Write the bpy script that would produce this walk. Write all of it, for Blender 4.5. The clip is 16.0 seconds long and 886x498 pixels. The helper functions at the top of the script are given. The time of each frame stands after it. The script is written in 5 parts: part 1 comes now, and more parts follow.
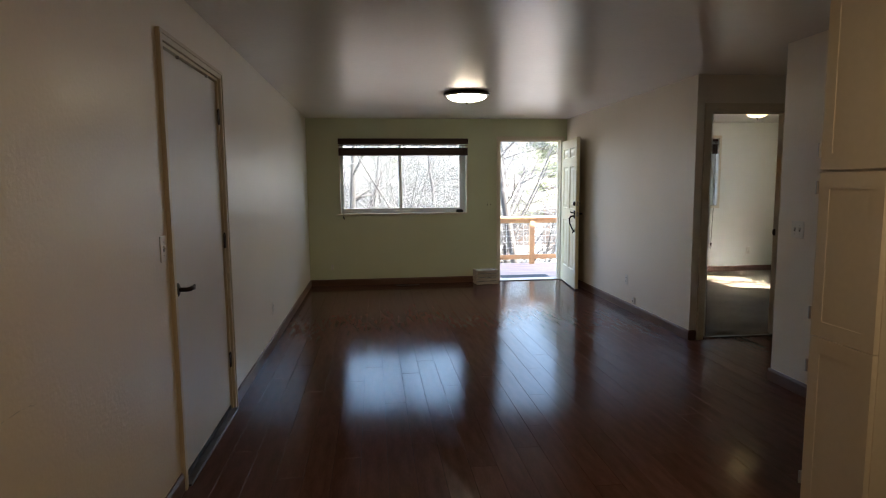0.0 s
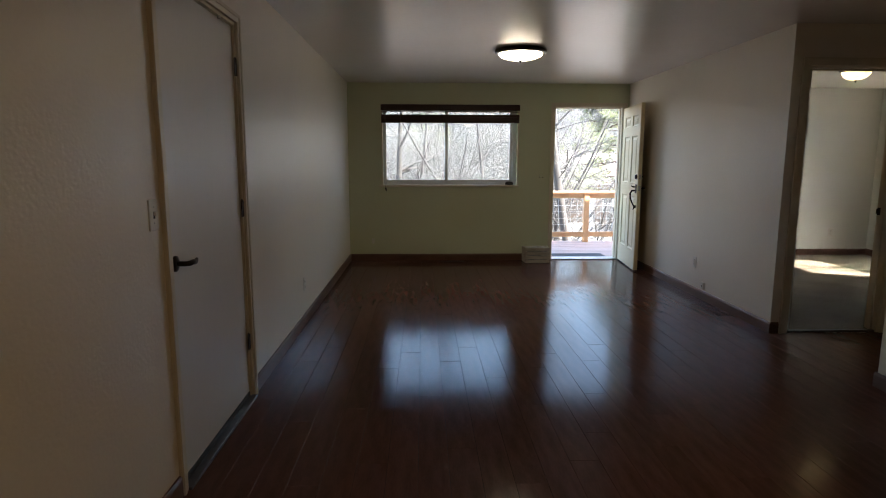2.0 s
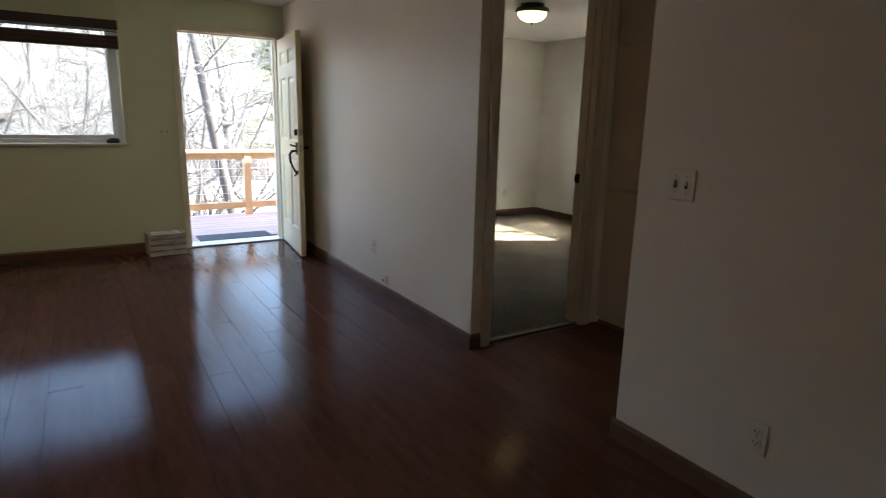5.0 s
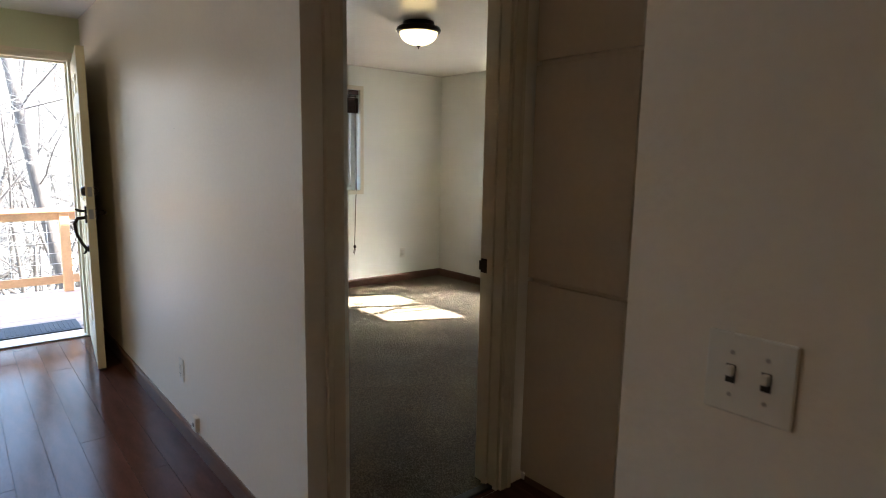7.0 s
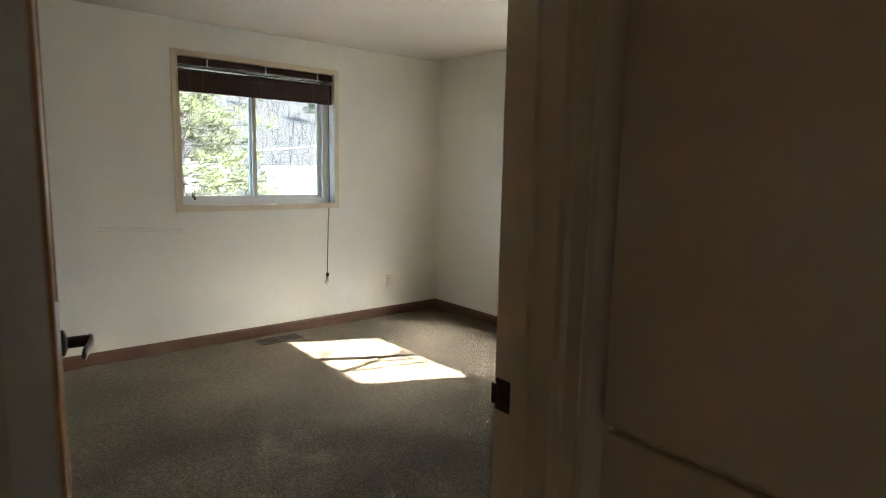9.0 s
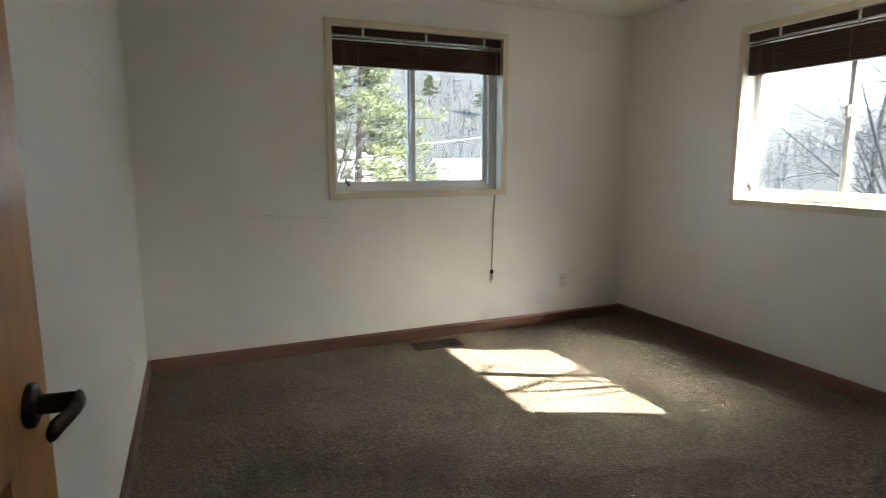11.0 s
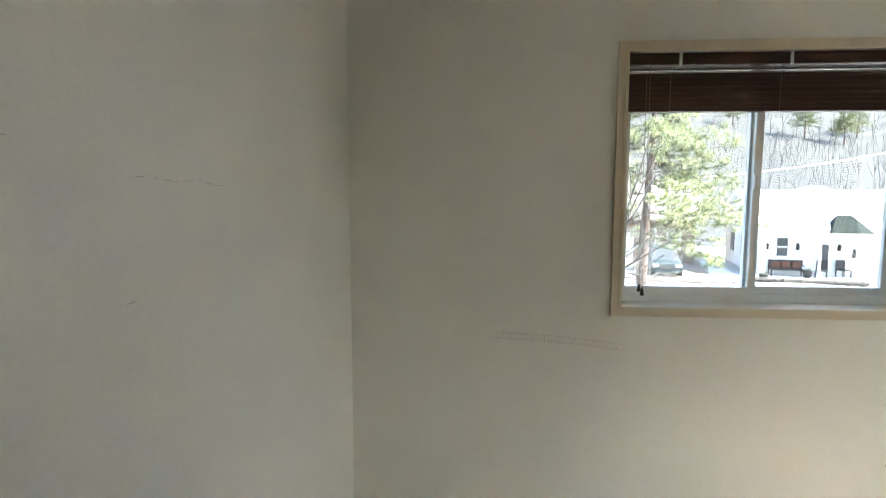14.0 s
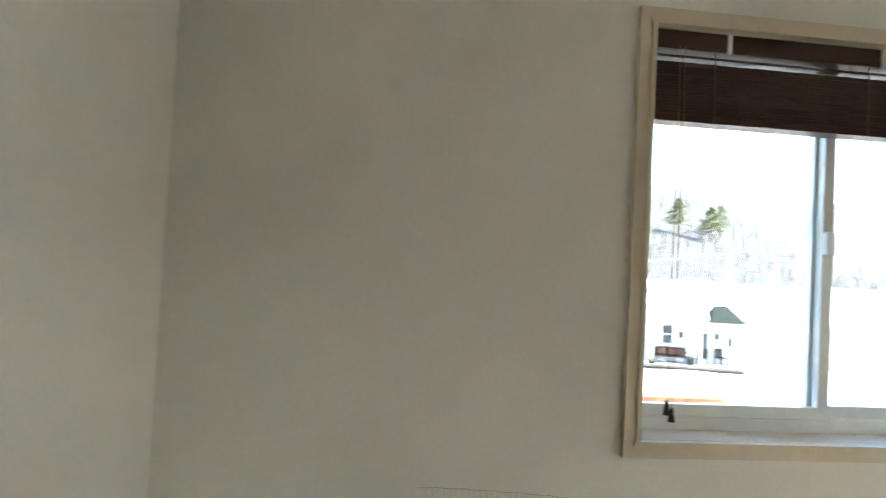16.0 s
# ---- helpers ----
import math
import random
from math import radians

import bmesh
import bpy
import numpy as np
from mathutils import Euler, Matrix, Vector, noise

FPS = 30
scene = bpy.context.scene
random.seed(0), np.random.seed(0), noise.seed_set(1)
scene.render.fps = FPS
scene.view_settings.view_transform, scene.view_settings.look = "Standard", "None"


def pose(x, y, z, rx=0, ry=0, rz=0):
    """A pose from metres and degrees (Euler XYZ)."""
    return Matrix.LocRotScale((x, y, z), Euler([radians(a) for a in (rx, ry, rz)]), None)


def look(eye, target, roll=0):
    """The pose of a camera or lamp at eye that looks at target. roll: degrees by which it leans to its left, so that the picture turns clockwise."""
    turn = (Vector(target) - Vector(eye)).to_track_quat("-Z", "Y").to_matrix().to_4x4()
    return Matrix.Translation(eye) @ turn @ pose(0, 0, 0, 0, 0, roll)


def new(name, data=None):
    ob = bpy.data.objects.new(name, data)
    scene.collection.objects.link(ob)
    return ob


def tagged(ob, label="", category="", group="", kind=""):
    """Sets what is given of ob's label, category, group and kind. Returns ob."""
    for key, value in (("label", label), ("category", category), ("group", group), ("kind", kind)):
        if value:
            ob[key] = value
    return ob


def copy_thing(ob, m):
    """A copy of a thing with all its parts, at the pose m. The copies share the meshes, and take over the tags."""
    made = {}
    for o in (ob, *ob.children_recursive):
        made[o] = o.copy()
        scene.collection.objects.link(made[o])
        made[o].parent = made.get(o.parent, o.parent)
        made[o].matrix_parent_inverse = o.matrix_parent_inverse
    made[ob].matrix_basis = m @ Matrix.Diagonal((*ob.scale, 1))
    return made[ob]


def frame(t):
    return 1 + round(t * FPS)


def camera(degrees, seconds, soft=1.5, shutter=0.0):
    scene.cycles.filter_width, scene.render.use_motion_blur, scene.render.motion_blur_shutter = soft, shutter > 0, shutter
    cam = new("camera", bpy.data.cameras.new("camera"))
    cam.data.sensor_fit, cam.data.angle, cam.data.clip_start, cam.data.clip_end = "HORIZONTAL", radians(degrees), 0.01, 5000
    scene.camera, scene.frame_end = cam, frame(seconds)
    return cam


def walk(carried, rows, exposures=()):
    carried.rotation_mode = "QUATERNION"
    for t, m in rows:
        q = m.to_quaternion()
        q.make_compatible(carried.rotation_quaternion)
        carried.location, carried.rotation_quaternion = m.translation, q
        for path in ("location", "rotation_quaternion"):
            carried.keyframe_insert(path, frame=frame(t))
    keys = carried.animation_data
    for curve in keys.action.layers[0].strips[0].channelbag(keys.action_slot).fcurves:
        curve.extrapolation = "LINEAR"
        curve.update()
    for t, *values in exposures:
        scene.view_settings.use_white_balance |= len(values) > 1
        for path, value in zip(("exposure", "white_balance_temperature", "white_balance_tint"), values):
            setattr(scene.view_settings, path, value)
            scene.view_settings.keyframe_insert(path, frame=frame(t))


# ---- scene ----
cam = camera(74.5, 16.0, soft=1.0, shutter=0.3)
PATH = [
    (0, (0.931, 0.147, 1.432), (1.162, 2.122, 1.213), -0.5),
    (0.5, (0.946, 0.15, 1.419), (1.091, 2.133, 1.201), -0.3),
    (1, (0.979, 0.19, 1.392), (1.076, 2.176, 1.175), -0.2),
    (1.5, (0.983, 0.396, 1.378), (1.052, 2.38, 1.13), -0.1),
    (2, (0.999, 0.647, 1.365), (1.066, 2.623, 1.063), 0.1),
    (2.5, (1.087, 0.947, 1.34), (1.173, 2.91, 0.967), 0.2),
    (3, (1.211, 1.252, 1.32), (1.353, 3.204, 0.908), 0.4),
    (3.5, (1.316, 1.567, 1.329), (1.645, 3.489, 0.884), 0.7),
    (4, (1.448, 1.851, 1.284), (2.105, 3.685, 0.834), 1.3),
    (4.5, (1.697, 2.135, 1.292), (2.565, 3.882, 0.849), 1.3),
    (5, (1.919, 2.407, 1.327), (2.944, 4.067, 0.888), 1.4),
    (5.2, (2.022, 2.524, 1.345), (3.112, 4.143, 0.912), 1.4),
    (7.5, (3.196, 3.700, 1.394), (4.482, 5.206, 1.112), 0.9),
    (8, (3.429, 3.962, 1.384), (4.724, 5.461, 1.104), 0.9),
    (10.3, (4.300, 4.950, 1.342), (5.353, 6.627, 1.066), 0.5),
    (10.5, (4.315, 5.000, 1.320), (5.305, 6.715, 1.038), 0.1),
    (11, (4.262, 5.100, 1.286), (5.042, 6.916, 0.982), -0.1),
    (11.5, (4.281, 5.180, 1.302), (4.854, 7.068, 0.973), 0.2),
    (12, (4.310, 5.303, 1.285), (4.685, 7.238, 0.946), 0.5),
    (12.5, (4.351, 5.395, 1.316), (4.446, 7.364, 0.976), 0.4),
    (13, (4.339, 5.790, 1.474), (4.350, 7.746, 1.055), 1.0),
    (13.5, (4.407, 6.129, 1.594), (4.385, 8.084, 1.173), 0.7),
    (14, (4.538, 6.389, 1.578), (4.4, 8.373, 1.362), 0.1),
    (14.5, (4.428, 6.714, 1.548), (4.298, 8.707, 1.45), 0.2),
    (15, (4.449, 6.993, 1.518), (4.259, 8.984, 1.489), 0.7),
    (15.5, (4.48, 7.284, 1.502), (4.314, 9.277, 1.526), 1.3),
    (16, (4.467, 7.479, 1.477), (4.669, 9.468, 1.536), 3.0),
]
EXPO = [(0, 3.95), (1.5, 3.66), (2, 3.6), (3, 3.74), (4, 3.98), (5, 3.95), (7.5, 4.47), (8, 4.42), (10.5, 3.84), (11.5, 3.77), (12, 3.7), (12.5, 3.7), (13.5, 4.05), (14.5, 4.2), (16, 4.42)]
walk(cam, [(t, look(eye, target, roll)) for t, eye, target, roll in PATH], EXPO)

# ---- daylight ----
SUN_FROM = Vector((1.085, -0.515, 1.07)).normalized()
world = bpy.data.worlds.new("sky")
scene.world = world
world.use_nodes = True
wn = world.node_tree
sky = wn.nodes.new("ShaderNodeTexSky")
sky.sky_type = "NISHITA"
sky.sun_disc = False
sky.sun_elevation = math.asin(SUN_FROM.z)
sky.sun_rotation = math.atan2(SUN_FROM.x, SUN_FROM.y)
wn.nodes["Background"].inputs["Strength"].default_value = 0.15
wn.links.new(sky.outputs["Color"], wn.nodes["Background"].inputs["Color"])
sun = new("sun", bpy.data.lights.new("sun", "SUN"))
sun.data.energy = 4.2
sun.data.angle = radians(0.5)
sun.data.color = (1.0, 0.97, 0.92)
sun.matrix_world = look(SUN_FROM * 50, (0, 0, 0))

# ---- materials ----
def mat(name, col, rough=0.6, metal=0.0, vary=0.08, scale=6.0, fine=60.0, bump=0.15, depth=0.002, stretch=(1, 1, 1),
        tint=None, spec=0.5, per_piece=0.0, coat=0.0, rough_vary=0.1, detail=4.0, fine_detail=3.0):
    """A node material with variation at two scales, fine relief and uneven gloss."""
    m = bpy.data.materials.new(name)
    m.use_nodes = True
    nt = m.node_tree
    b = nt.nodes["Principled BSDF"]
    co = nt.nodes.new("ShaderNodeTexCoord")
    mp = nt.nodes.new("ShaderNodeMapping")
    mp.inputs["Scale"].default_value = stretch
    nt.links.new(co.outputs["Object"], mp.inputs["Vector"])
    big = nt.nodes.new("ShaderNodeTexNoise")
    big.inputs["Scale"].default_value, big.inputs["Detail"].default_value = scale, detail
    sm = nt.nodes.new("ShaderNodeTexNoise")
    sm.inputs["Scale"].default_value, sm.inputs["Detail"].default_value = fine, fine_detail
    for n in (big, sm):
        nt.links.new(mp.outputs["Vector"], n.inputs["Vector"])
    mix = nt.nodes.new("ShaderNodeMix")
    mix.data_type = "RGBA"
    dark = tuple(c * (1 - vary) for c in col)
    light = tint if tint else tuple(min(1, c * (1 + vary)) for c in col)
    mix.inputs["A"].default_value, mix.inputs["B"].default_value = (*dark, 1), (*light, 1)
    add = nt.nodes.new("ShaderNodeMath")
    add.operation = "MULTIPLY_ADD"
    nt.links.new(sm.outputs["Fac"], add.inputs[0])
    add.inputs[1].default_value = 0.5
    nt.links.new(big.outputs["Fac"], add.inputs[2])
    rng = nt.nodes.new("ShaderNodeMapRange")
    rng.inputs["From Min"].default_value, rng.inputs["From Max"].default_value = 0.5, 1.0
    nt.links.new(add.outputs[0], rng.inputs["Value"])
    nt.links.new(rng.outputs["Result"], mix.inputs["Factor"])
    col_out = mix.outputs["Result"]
    if per_piece:
        info = nt.nodes.new("ShaderNodeObjectInfo")
        hsv = nt.nodes.new("ShaderNodeHueSaturation")
        r2 = nt.nodes.new("ShaderNodeMapRange")
        r2.inputs["To Min"].default_value, r2.inputs["To Max"].default_value = 1 - per_piece, 1 + per_piece
        nt.links.new(info.outputs["Random"], r2.inputs["Value"])
        nt.links.new(r2.outputs["Result"], hsv.inputs["Value"])
        nt.links.new(col_out, hsv.inputs["Color"])
        col_out = hsv.outputs["Color"]
    nt.links.new(col_out, b.inputs["Base Color"])
    r3 = nt.nodes.new("ShaderNodeMapRange")
    r3.inputs["From Min"].default_value, r3.inputs["From Max"].default_value = 0.3, 0.7
    r3.inputs["To Min"].default_value, r3.inputs["To Max"].default_value = max(0.02, rough - rough_vary * rough), min(1, rough + rough_vary * rough)
    nt.links.new(big.outputs["Fac"], r3.inputs["Value"])
    nt.links.new(r3.outputs["Result"], b.inputs["Roughness"])
    b.inputs["Metallic"].default_value = metal
    b.inputs["Specular IOR Level"].default_value = spec
    b.inputs["Coat Weight"].default_value = coat
    if bump:
        bp = nt.nodes.new("ShaderNodeBump")
        bp.inputs["Strength"].default_value, bp.inputs["Distance"].default_value = bump, depth
        nt.links.new(sm.outputs["Fac"], bp.inputs["Height"])
        nt.links.new(bp.outputs["Normal"], b.inputs["Normal"])
    return m


def glowing(name, col, strength, core=None):
    m = bpy.data.materials.new(name)
    m.use_nodes = True
    b = m.node_tree.nodes["Principled BSDF"]
    b.inputs["Base Color"].default_value = (*col, 1)
    b.inputs["Roughness"].default_value = 0.3
    nt = m.node_tree
    co = nt.nodes.new("ShaderNodeTexCoord")
    nz = nt.nodes.new("ShaderNodeTexNoise")
    nz.inputs["Scale"].default_value, nz.inputs["Detail"].default_value, nz.inputs["Distortion"].default_value = 9.0, 5.0, 1.5
    nt.links.new(co.outputs["Object"], nz.inputs["Vector"])
    rp = nt.nodes.new("ShaderNodeMapRange")
    rp.inputs["From Min"].default_value, rp.inputs["From Max"].default_value = 0.3, 0.7
    rp.inputs["To Min"].default_value, rp.inputs["To Max"].default_value = strength * 0.55, strength * 1.35
    nt.links.new(nz.outputs["Fac"], rp.inputs["Value"])
    nt.links.new(rp.outputs["Result"], b.inputs["Emission Strength"])
    b.inputs["Emission Color"].default_value = (*col, 1)
    return m


def glass_mat(name, tint):
    m = bpy.data.materials.new(name)
    m.use_nodes = True
    b = m.node_tree.nodes["Principled BSDF"]
    b.inputs["Base Color"].default_value = (*tint, 1)
    b.inputs["Roughness"].default_value = 0.0
    b.inputs["IOR"].default_value = 1.45
    b.inputs["Transmission Weight"].default_value = 1.0
    return m


M_WALL = mat("wall_paint_warm_white", (0.80, 0.73, 0.62), 0.33, vary=0.035, scale=1.3, fine=62, bump=0.45, depth=0.0026, spec=0.5)
M_GREEN = mat("wall_paint_sage_green", (0.60, 0.615, 0.415), 0.55, vary=0.04, scale=1.3, fine=90, bump=0.22, depth=0.002, spec=0.4)
M_BED = mat("wall_paint_cream", (0.76, 0.75, 0.69), 0.5, vary=0.06, scale=1.1, fine=90, bump=0.22, depth=0.002, spec=0.4)
M_CEIL = mat("ceiling_textured_paint", (0.82, 0.775, 0.725), 0.27, vary=0.03, scale=2.0, fine=34, bump=0.45, depth=0.0016, spec=0.95, rough_vary=0.0, fine_detail=1.0)
M_TRIM = mat("casing_paint_cream", (0.66, 0.58, 0.44), 0.4, vary=0.05, scale=3, fine=40, bump=0.1)
M_DOORWHITE = mat("slab_door_paint", (0.68, 0.63, 0.57), 0.36, vary=0.03, scale=1.5, fine=30, bump=0.1, stretch=(1, 1, 0.3))
M_FRONT = mat("front_door_paint_cream", (0.74, 0.66, 0.42), 0.38, vary=0.05, scale=3, fine=40, bump=0.1)
M_BASE = mat("baseboard_brown", (0.125, 0.060, 0.034), 0.42, vary=0.2, scale=3, fine=30, bump=0.1, stretch=(0.5, 0.5, 3))
M_SUB = mat("subfloor_dark", (0.03, 0.018, 0.012), 0.7, vary=0.2)
M_PLANK = mat("laminate_mahogany", (0.108, 0.048, 0.034), 0.125, vary=0.22, scale=5, fine=30, bump=0.14, depth=0.0022, stretch=(5, 0.9, 1),
              per_piece=0.10, rough_vary=0.25, spec=0.055, detail=6)
M_BLIND = mat("blind_dark_wood", (0.045, 0.020, 0.013), 0.45, vary=0.25, scale=4, fine=60, bump=0.1, stretch=(0.3, 6, 6), per_piece=0.05, spec=0.25)
M_VINYL = mat("vinyl_white", (0.76, 0.77, 0.75), 0.32, vary=0.03, scale=4, bump=0.03)
M_GLASS = glass_mat("window_glass", (0.93, 0.95, 0.94))
M_GLASS_COATED = glass_mat("coated_window_glass", (0.62, 0.66, 0.65))
M_BRONZE = mat("oil_rubbed_bronze", (0.035, 0.026, 0.022), 0.32, metal=0.8, vary=0.25, scale=20, fine=120, bump=0.05)
M_STEEL = mat("brushed_steel", (0.45, 0.43, 0.40), 0.35, metal=1.0, vary=0.1, scale=20, bump=0.05)
M_PLATE = mat("switch_plate_plastic", (0.74, 0.71, 0.63), 0.35, vary=0.03, scale=8, bump=0.02)
M_SLOT = mat("socket_slot_dark", (0.02, 0.018, 0.016), 0.6, vary=0.1)
M_WOODDOOR = mat("door_alder_stain", (0.43, 0.195, 0.06), 0.34, vary=0.22, scale=4, fine=40, bump=0.08, stretch=(6, 6, 0.5), detail=6)
M_CORD = mat("cord_tan", (0.16, 0.12, 0.085), 0.8, vary=0.2, scale=200)
M_VENT = mat("vent_brown_metal", (0.055, 0.042, 0.033), 0.6, spec=0.15, metal=0.0, vary=0.2, scale=20)
M_THRESH = mat("threshold_metal", (0.10, 0.09, 0.085), 0.35, metal=0.8, vary=0.2, scale=20)
M_PENCIL = mat("pencil_mark", (0.50, 0.46, 0.43), 0.8, vary=0.3, scale=60)
M_LINEN = mat("linen_door_paint", (0.64, 0.53, 0.40), 0.42, vary=0.05, scale=2.0, fine=40, bump=0.1)
M_PANTRY = mat("pantry_door_paint", (0.64, 0.57, 0.46), 0.42, vary=0.05, scale=2.0, fine=40, bump=0.1)
M_CRATE = mat("whitewashed_crate_wood", (0.48, 0.44, 0.37), 0.75, vary=0.35, scale=6, fine=50, bump=0.25, stretch=(0.6, 6, 6), per_piece=0.12)
M_PAPER = mat("magazine_paper", (0.35, 0.40, 0.42), 0.5, vary=0.5, scale=14, tint=(0.7, 0.68, 0.62), per_piece=0.4)
M_MAT = mat("doormat_rubber", (0.035, 0.04, 0.045), 0.85, vary=0.3, scale=8, fine=150, bump=0.5)
M_DECK = mat("deck_board_cedar", (0.40, 0.27, 0.22), 0.7, vary=0.22, scale=3, fine=30, bump=0.2, stretch=(0.4, 5, 5), per_piece=0.15)
M_RAIL = mat("railing_cedar", (0.50, 0.27, 0.13), 0.6, vary=0.2, scale=3, fine=30, bump=0.15, stretch=(2, 2, 2))
M_WIRE = mat("galvanised_wire", (0.5, 0.5, 0.5), 0.4, metal=0.9, vary=0.1)
M_BARK = mat("bark_grey_brown", (0.05, 0.043, 0.038), 0.9, vary=0.4, scale=4, fine=20, bump=0.8, depth=0.02, stretch=(1, 1, 0.3))
M_TWIG = mat("twig_pale", (0.14, 0.135, 0.125), 0.9, vary=0.3, scale=4)
M_WOODS = mat("far_bare_woods", (0.075, 0.068, 0.06), 0.9, vary=0.4, scale=0.5)
M_PINE = mat("pine_needles", (0.12, 0.135, 0.05), 0.7, vary=0.5, scale=1.2, fine=6, bump=0)
M_PINEBARK = mat("pine_bark_red", (0.08, 0.045, 0.033), 0.9, vary=0.4, scale=3, fine=16, bump=0.8, depth=0.02, stretch=(1, 1, 0.3))
M_SHRUB = mat("dry_shrub_leaf", (0.20, 0.20, 0.12), 0.8, vary=0.4, scale=3, bump=0)
M_GROUND = mat("dry_grass_gravel", (0.27, 0.255, 0.23), 0.95, vary=0.3, scale=0.15, fine=3, bump=0.4, depth=0.03)
M_DIRT = mat("packed_earth", (0.13, 0.095, 0.07), 0.95, vary=0.3, scale=0.6, fine=9, bump=0.3)
M_DRIVE = mat("concrete_drive", (0.42, 0.41, 0.39), 0.9, vary=0.15, scale=0.5, fine=8, bump=0.2)
M_SIDING = mat("siding_white", (0.62, 0.61, 0.58), 0.6, vary=0.04, scale=1, fine=8, bump=0.05)
M_ROOF = mat("roof_pale_metal", (0.62, 0.63, 0.64), 0.45, vary=0.06, scale=1, fine=8)
M_ROOFDARK = mat("roof_shingle_dark", (0.014, 0.018, 0.016), 0.95, spec=0.05, vary=0.3, scale=2, fine=20, bump=0.3)
M_ROOFTAN = mat("roof_shingle_tan", (0.30, 0.27, 0.23), 0.9, vary=0.2, scale=2, fine=20, bump=0.2)
M_BROWNHOUSE = mat("siding_brown", (0.13, 0.08, 0.05), 0.8, vary=0.2, scale=1, fine=8)
M_WINDARK = mat("far_window_glass", (0.05, 0.055, 0.06), 0.3, spec=0.2, vary=0.1, scale=1, bump=0)
M_CARPAINT = mat("car_paint_teal", (0.010, 0.026, 0.030), 0.5, vary=0.1, spec=0.2, bump=0)
M_TYRE = mat("tyre_rubber", (0.02, 0.02, 0.02), 0.8)
M_DARKTHING = mat("dark_furniture", (0.02, 0.018, 0.016), 0.7, vary=0.3)
M_CUSHION = mat("cushion_rust", (0.10, 0.04, 0.022), 0.9, vary=0.3)
M_HILL = mat("hill_scrub", (0.030, 0.029, 0.025), 0.95, vary=0.4, scale=0.08, fine=1.5, bump=0.5, depth=0.3)
M_EXT = mat("exterior_siding_tan", (0.42, 0.38, 0.32), 0.8, vary=0.1, scale=1, fine=10)
M_KITCHDARK = mat("appliance_black", (0.015, 0.016, 0.02), 0.25, vary=0.1, bump=0)


def carpet_mat():
    m = mat("carpet_tan_pile", (0.175, 0.141, 0.098), 0.95, vary=0.28, scale=1.6, fine=110, bump=0.9, depth=0.012, spec=0.1, detail=5)
    nt = m.node_tree
    b = nt.nodes["Principled BSDF"]
    vo = nt.nodes.new("ShaderNodeTexVoronoi")
    vo.inputs["Scale"].default_value = 120
    co = nt.nodes.new("ShaderNodeTexCoord")
    wv = nt.nodes.new("ShaderNodeTexNoise")
    wv.inputs["Scale"].default_value, wv.inputs["Detail"].default_value = 55, 3
    nt.links.new(co.outputs["Object"], wv.inputs["Vector"])
    nt.links.new(co.outputs["Object"], vo.inputs["Vector"])
    su = nt.nodes.new("ShaderNodeMath")
    su.operation = "SUBTRACT"
    nt.links.new(wv.outputs["Fac"], su.inputs[0])
    nt.links.new(vo.outputs["Distance"], su.inputs[1])
    bp = nt.nodes.new("ShaderNodeBump")
    bp.inputs["Strength"].default_value, bp.inputs["Distance"].default_value = 0.8, 0.011
    nt.links.new(su.outputs[0], bp.inputs["Height"])
    nt.links.new(bp.outputs["Normal"], b.inputs["Normal"])
    # shade between the tufts put into the base colour, from the bump height
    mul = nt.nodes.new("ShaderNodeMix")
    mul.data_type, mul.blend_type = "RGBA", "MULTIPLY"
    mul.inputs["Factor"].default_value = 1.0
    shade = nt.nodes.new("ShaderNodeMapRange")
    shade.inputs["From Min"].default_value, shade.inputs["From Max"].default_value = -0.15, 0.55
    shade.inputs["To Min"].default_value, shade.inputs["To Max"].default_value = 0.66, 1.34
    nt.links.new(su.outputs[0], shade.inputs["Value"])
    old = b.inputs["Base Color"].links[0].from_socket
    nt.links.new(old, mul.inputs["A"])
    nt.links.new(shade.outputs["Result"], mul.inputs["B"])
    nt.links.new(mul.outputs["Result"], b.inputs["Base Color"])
    return m

M_CARPET = carpet_mat()
M_BOWL = glowing("lit_alabaster_glass", (1.0, 0.86, 0.64), 1.3)
M_BOWL_BED = glowing("lit_amber_glass", (1.0, 0.75, 0.32), 0.3)
M_BOWL_KITCHEN = glowing("lit_warm_glass", (1.0, 0.73, 0.42), 2.7)

# ---- building helpers ----
def box(bm, x0, y0, z0, x1, y1, z1):
    vs = [bm.verts.new(p) for p in ((x0, y0, z0), (x1, y0, z0), (x1, y1, z0), (x0, y1, z0), (x0, y0, z1), (x1, y0, z1), (x1, y1, z1), (x0, y1, z1))]
    for f in ((0, 3, 2, 1), (4, 5, 6, 7), (0, 1, 5, 4), (1, 2, 6, 5), (2, 3, 7, 6), (3, 0, 4, 7)):
        bm.faces.new([vs[i] for i in f])
    return vs


def boxes(*rows, bevel=0.0, seg=2):
    bm = bmesh.new()
    for r in rows:
        box(bm, *r)
    if bevel:
        bmesh.ops.bevel(bm, geom=list(bm.edges), offset=bevel, segments=seg, affect="EDGES", profile=0.5)
    return bm


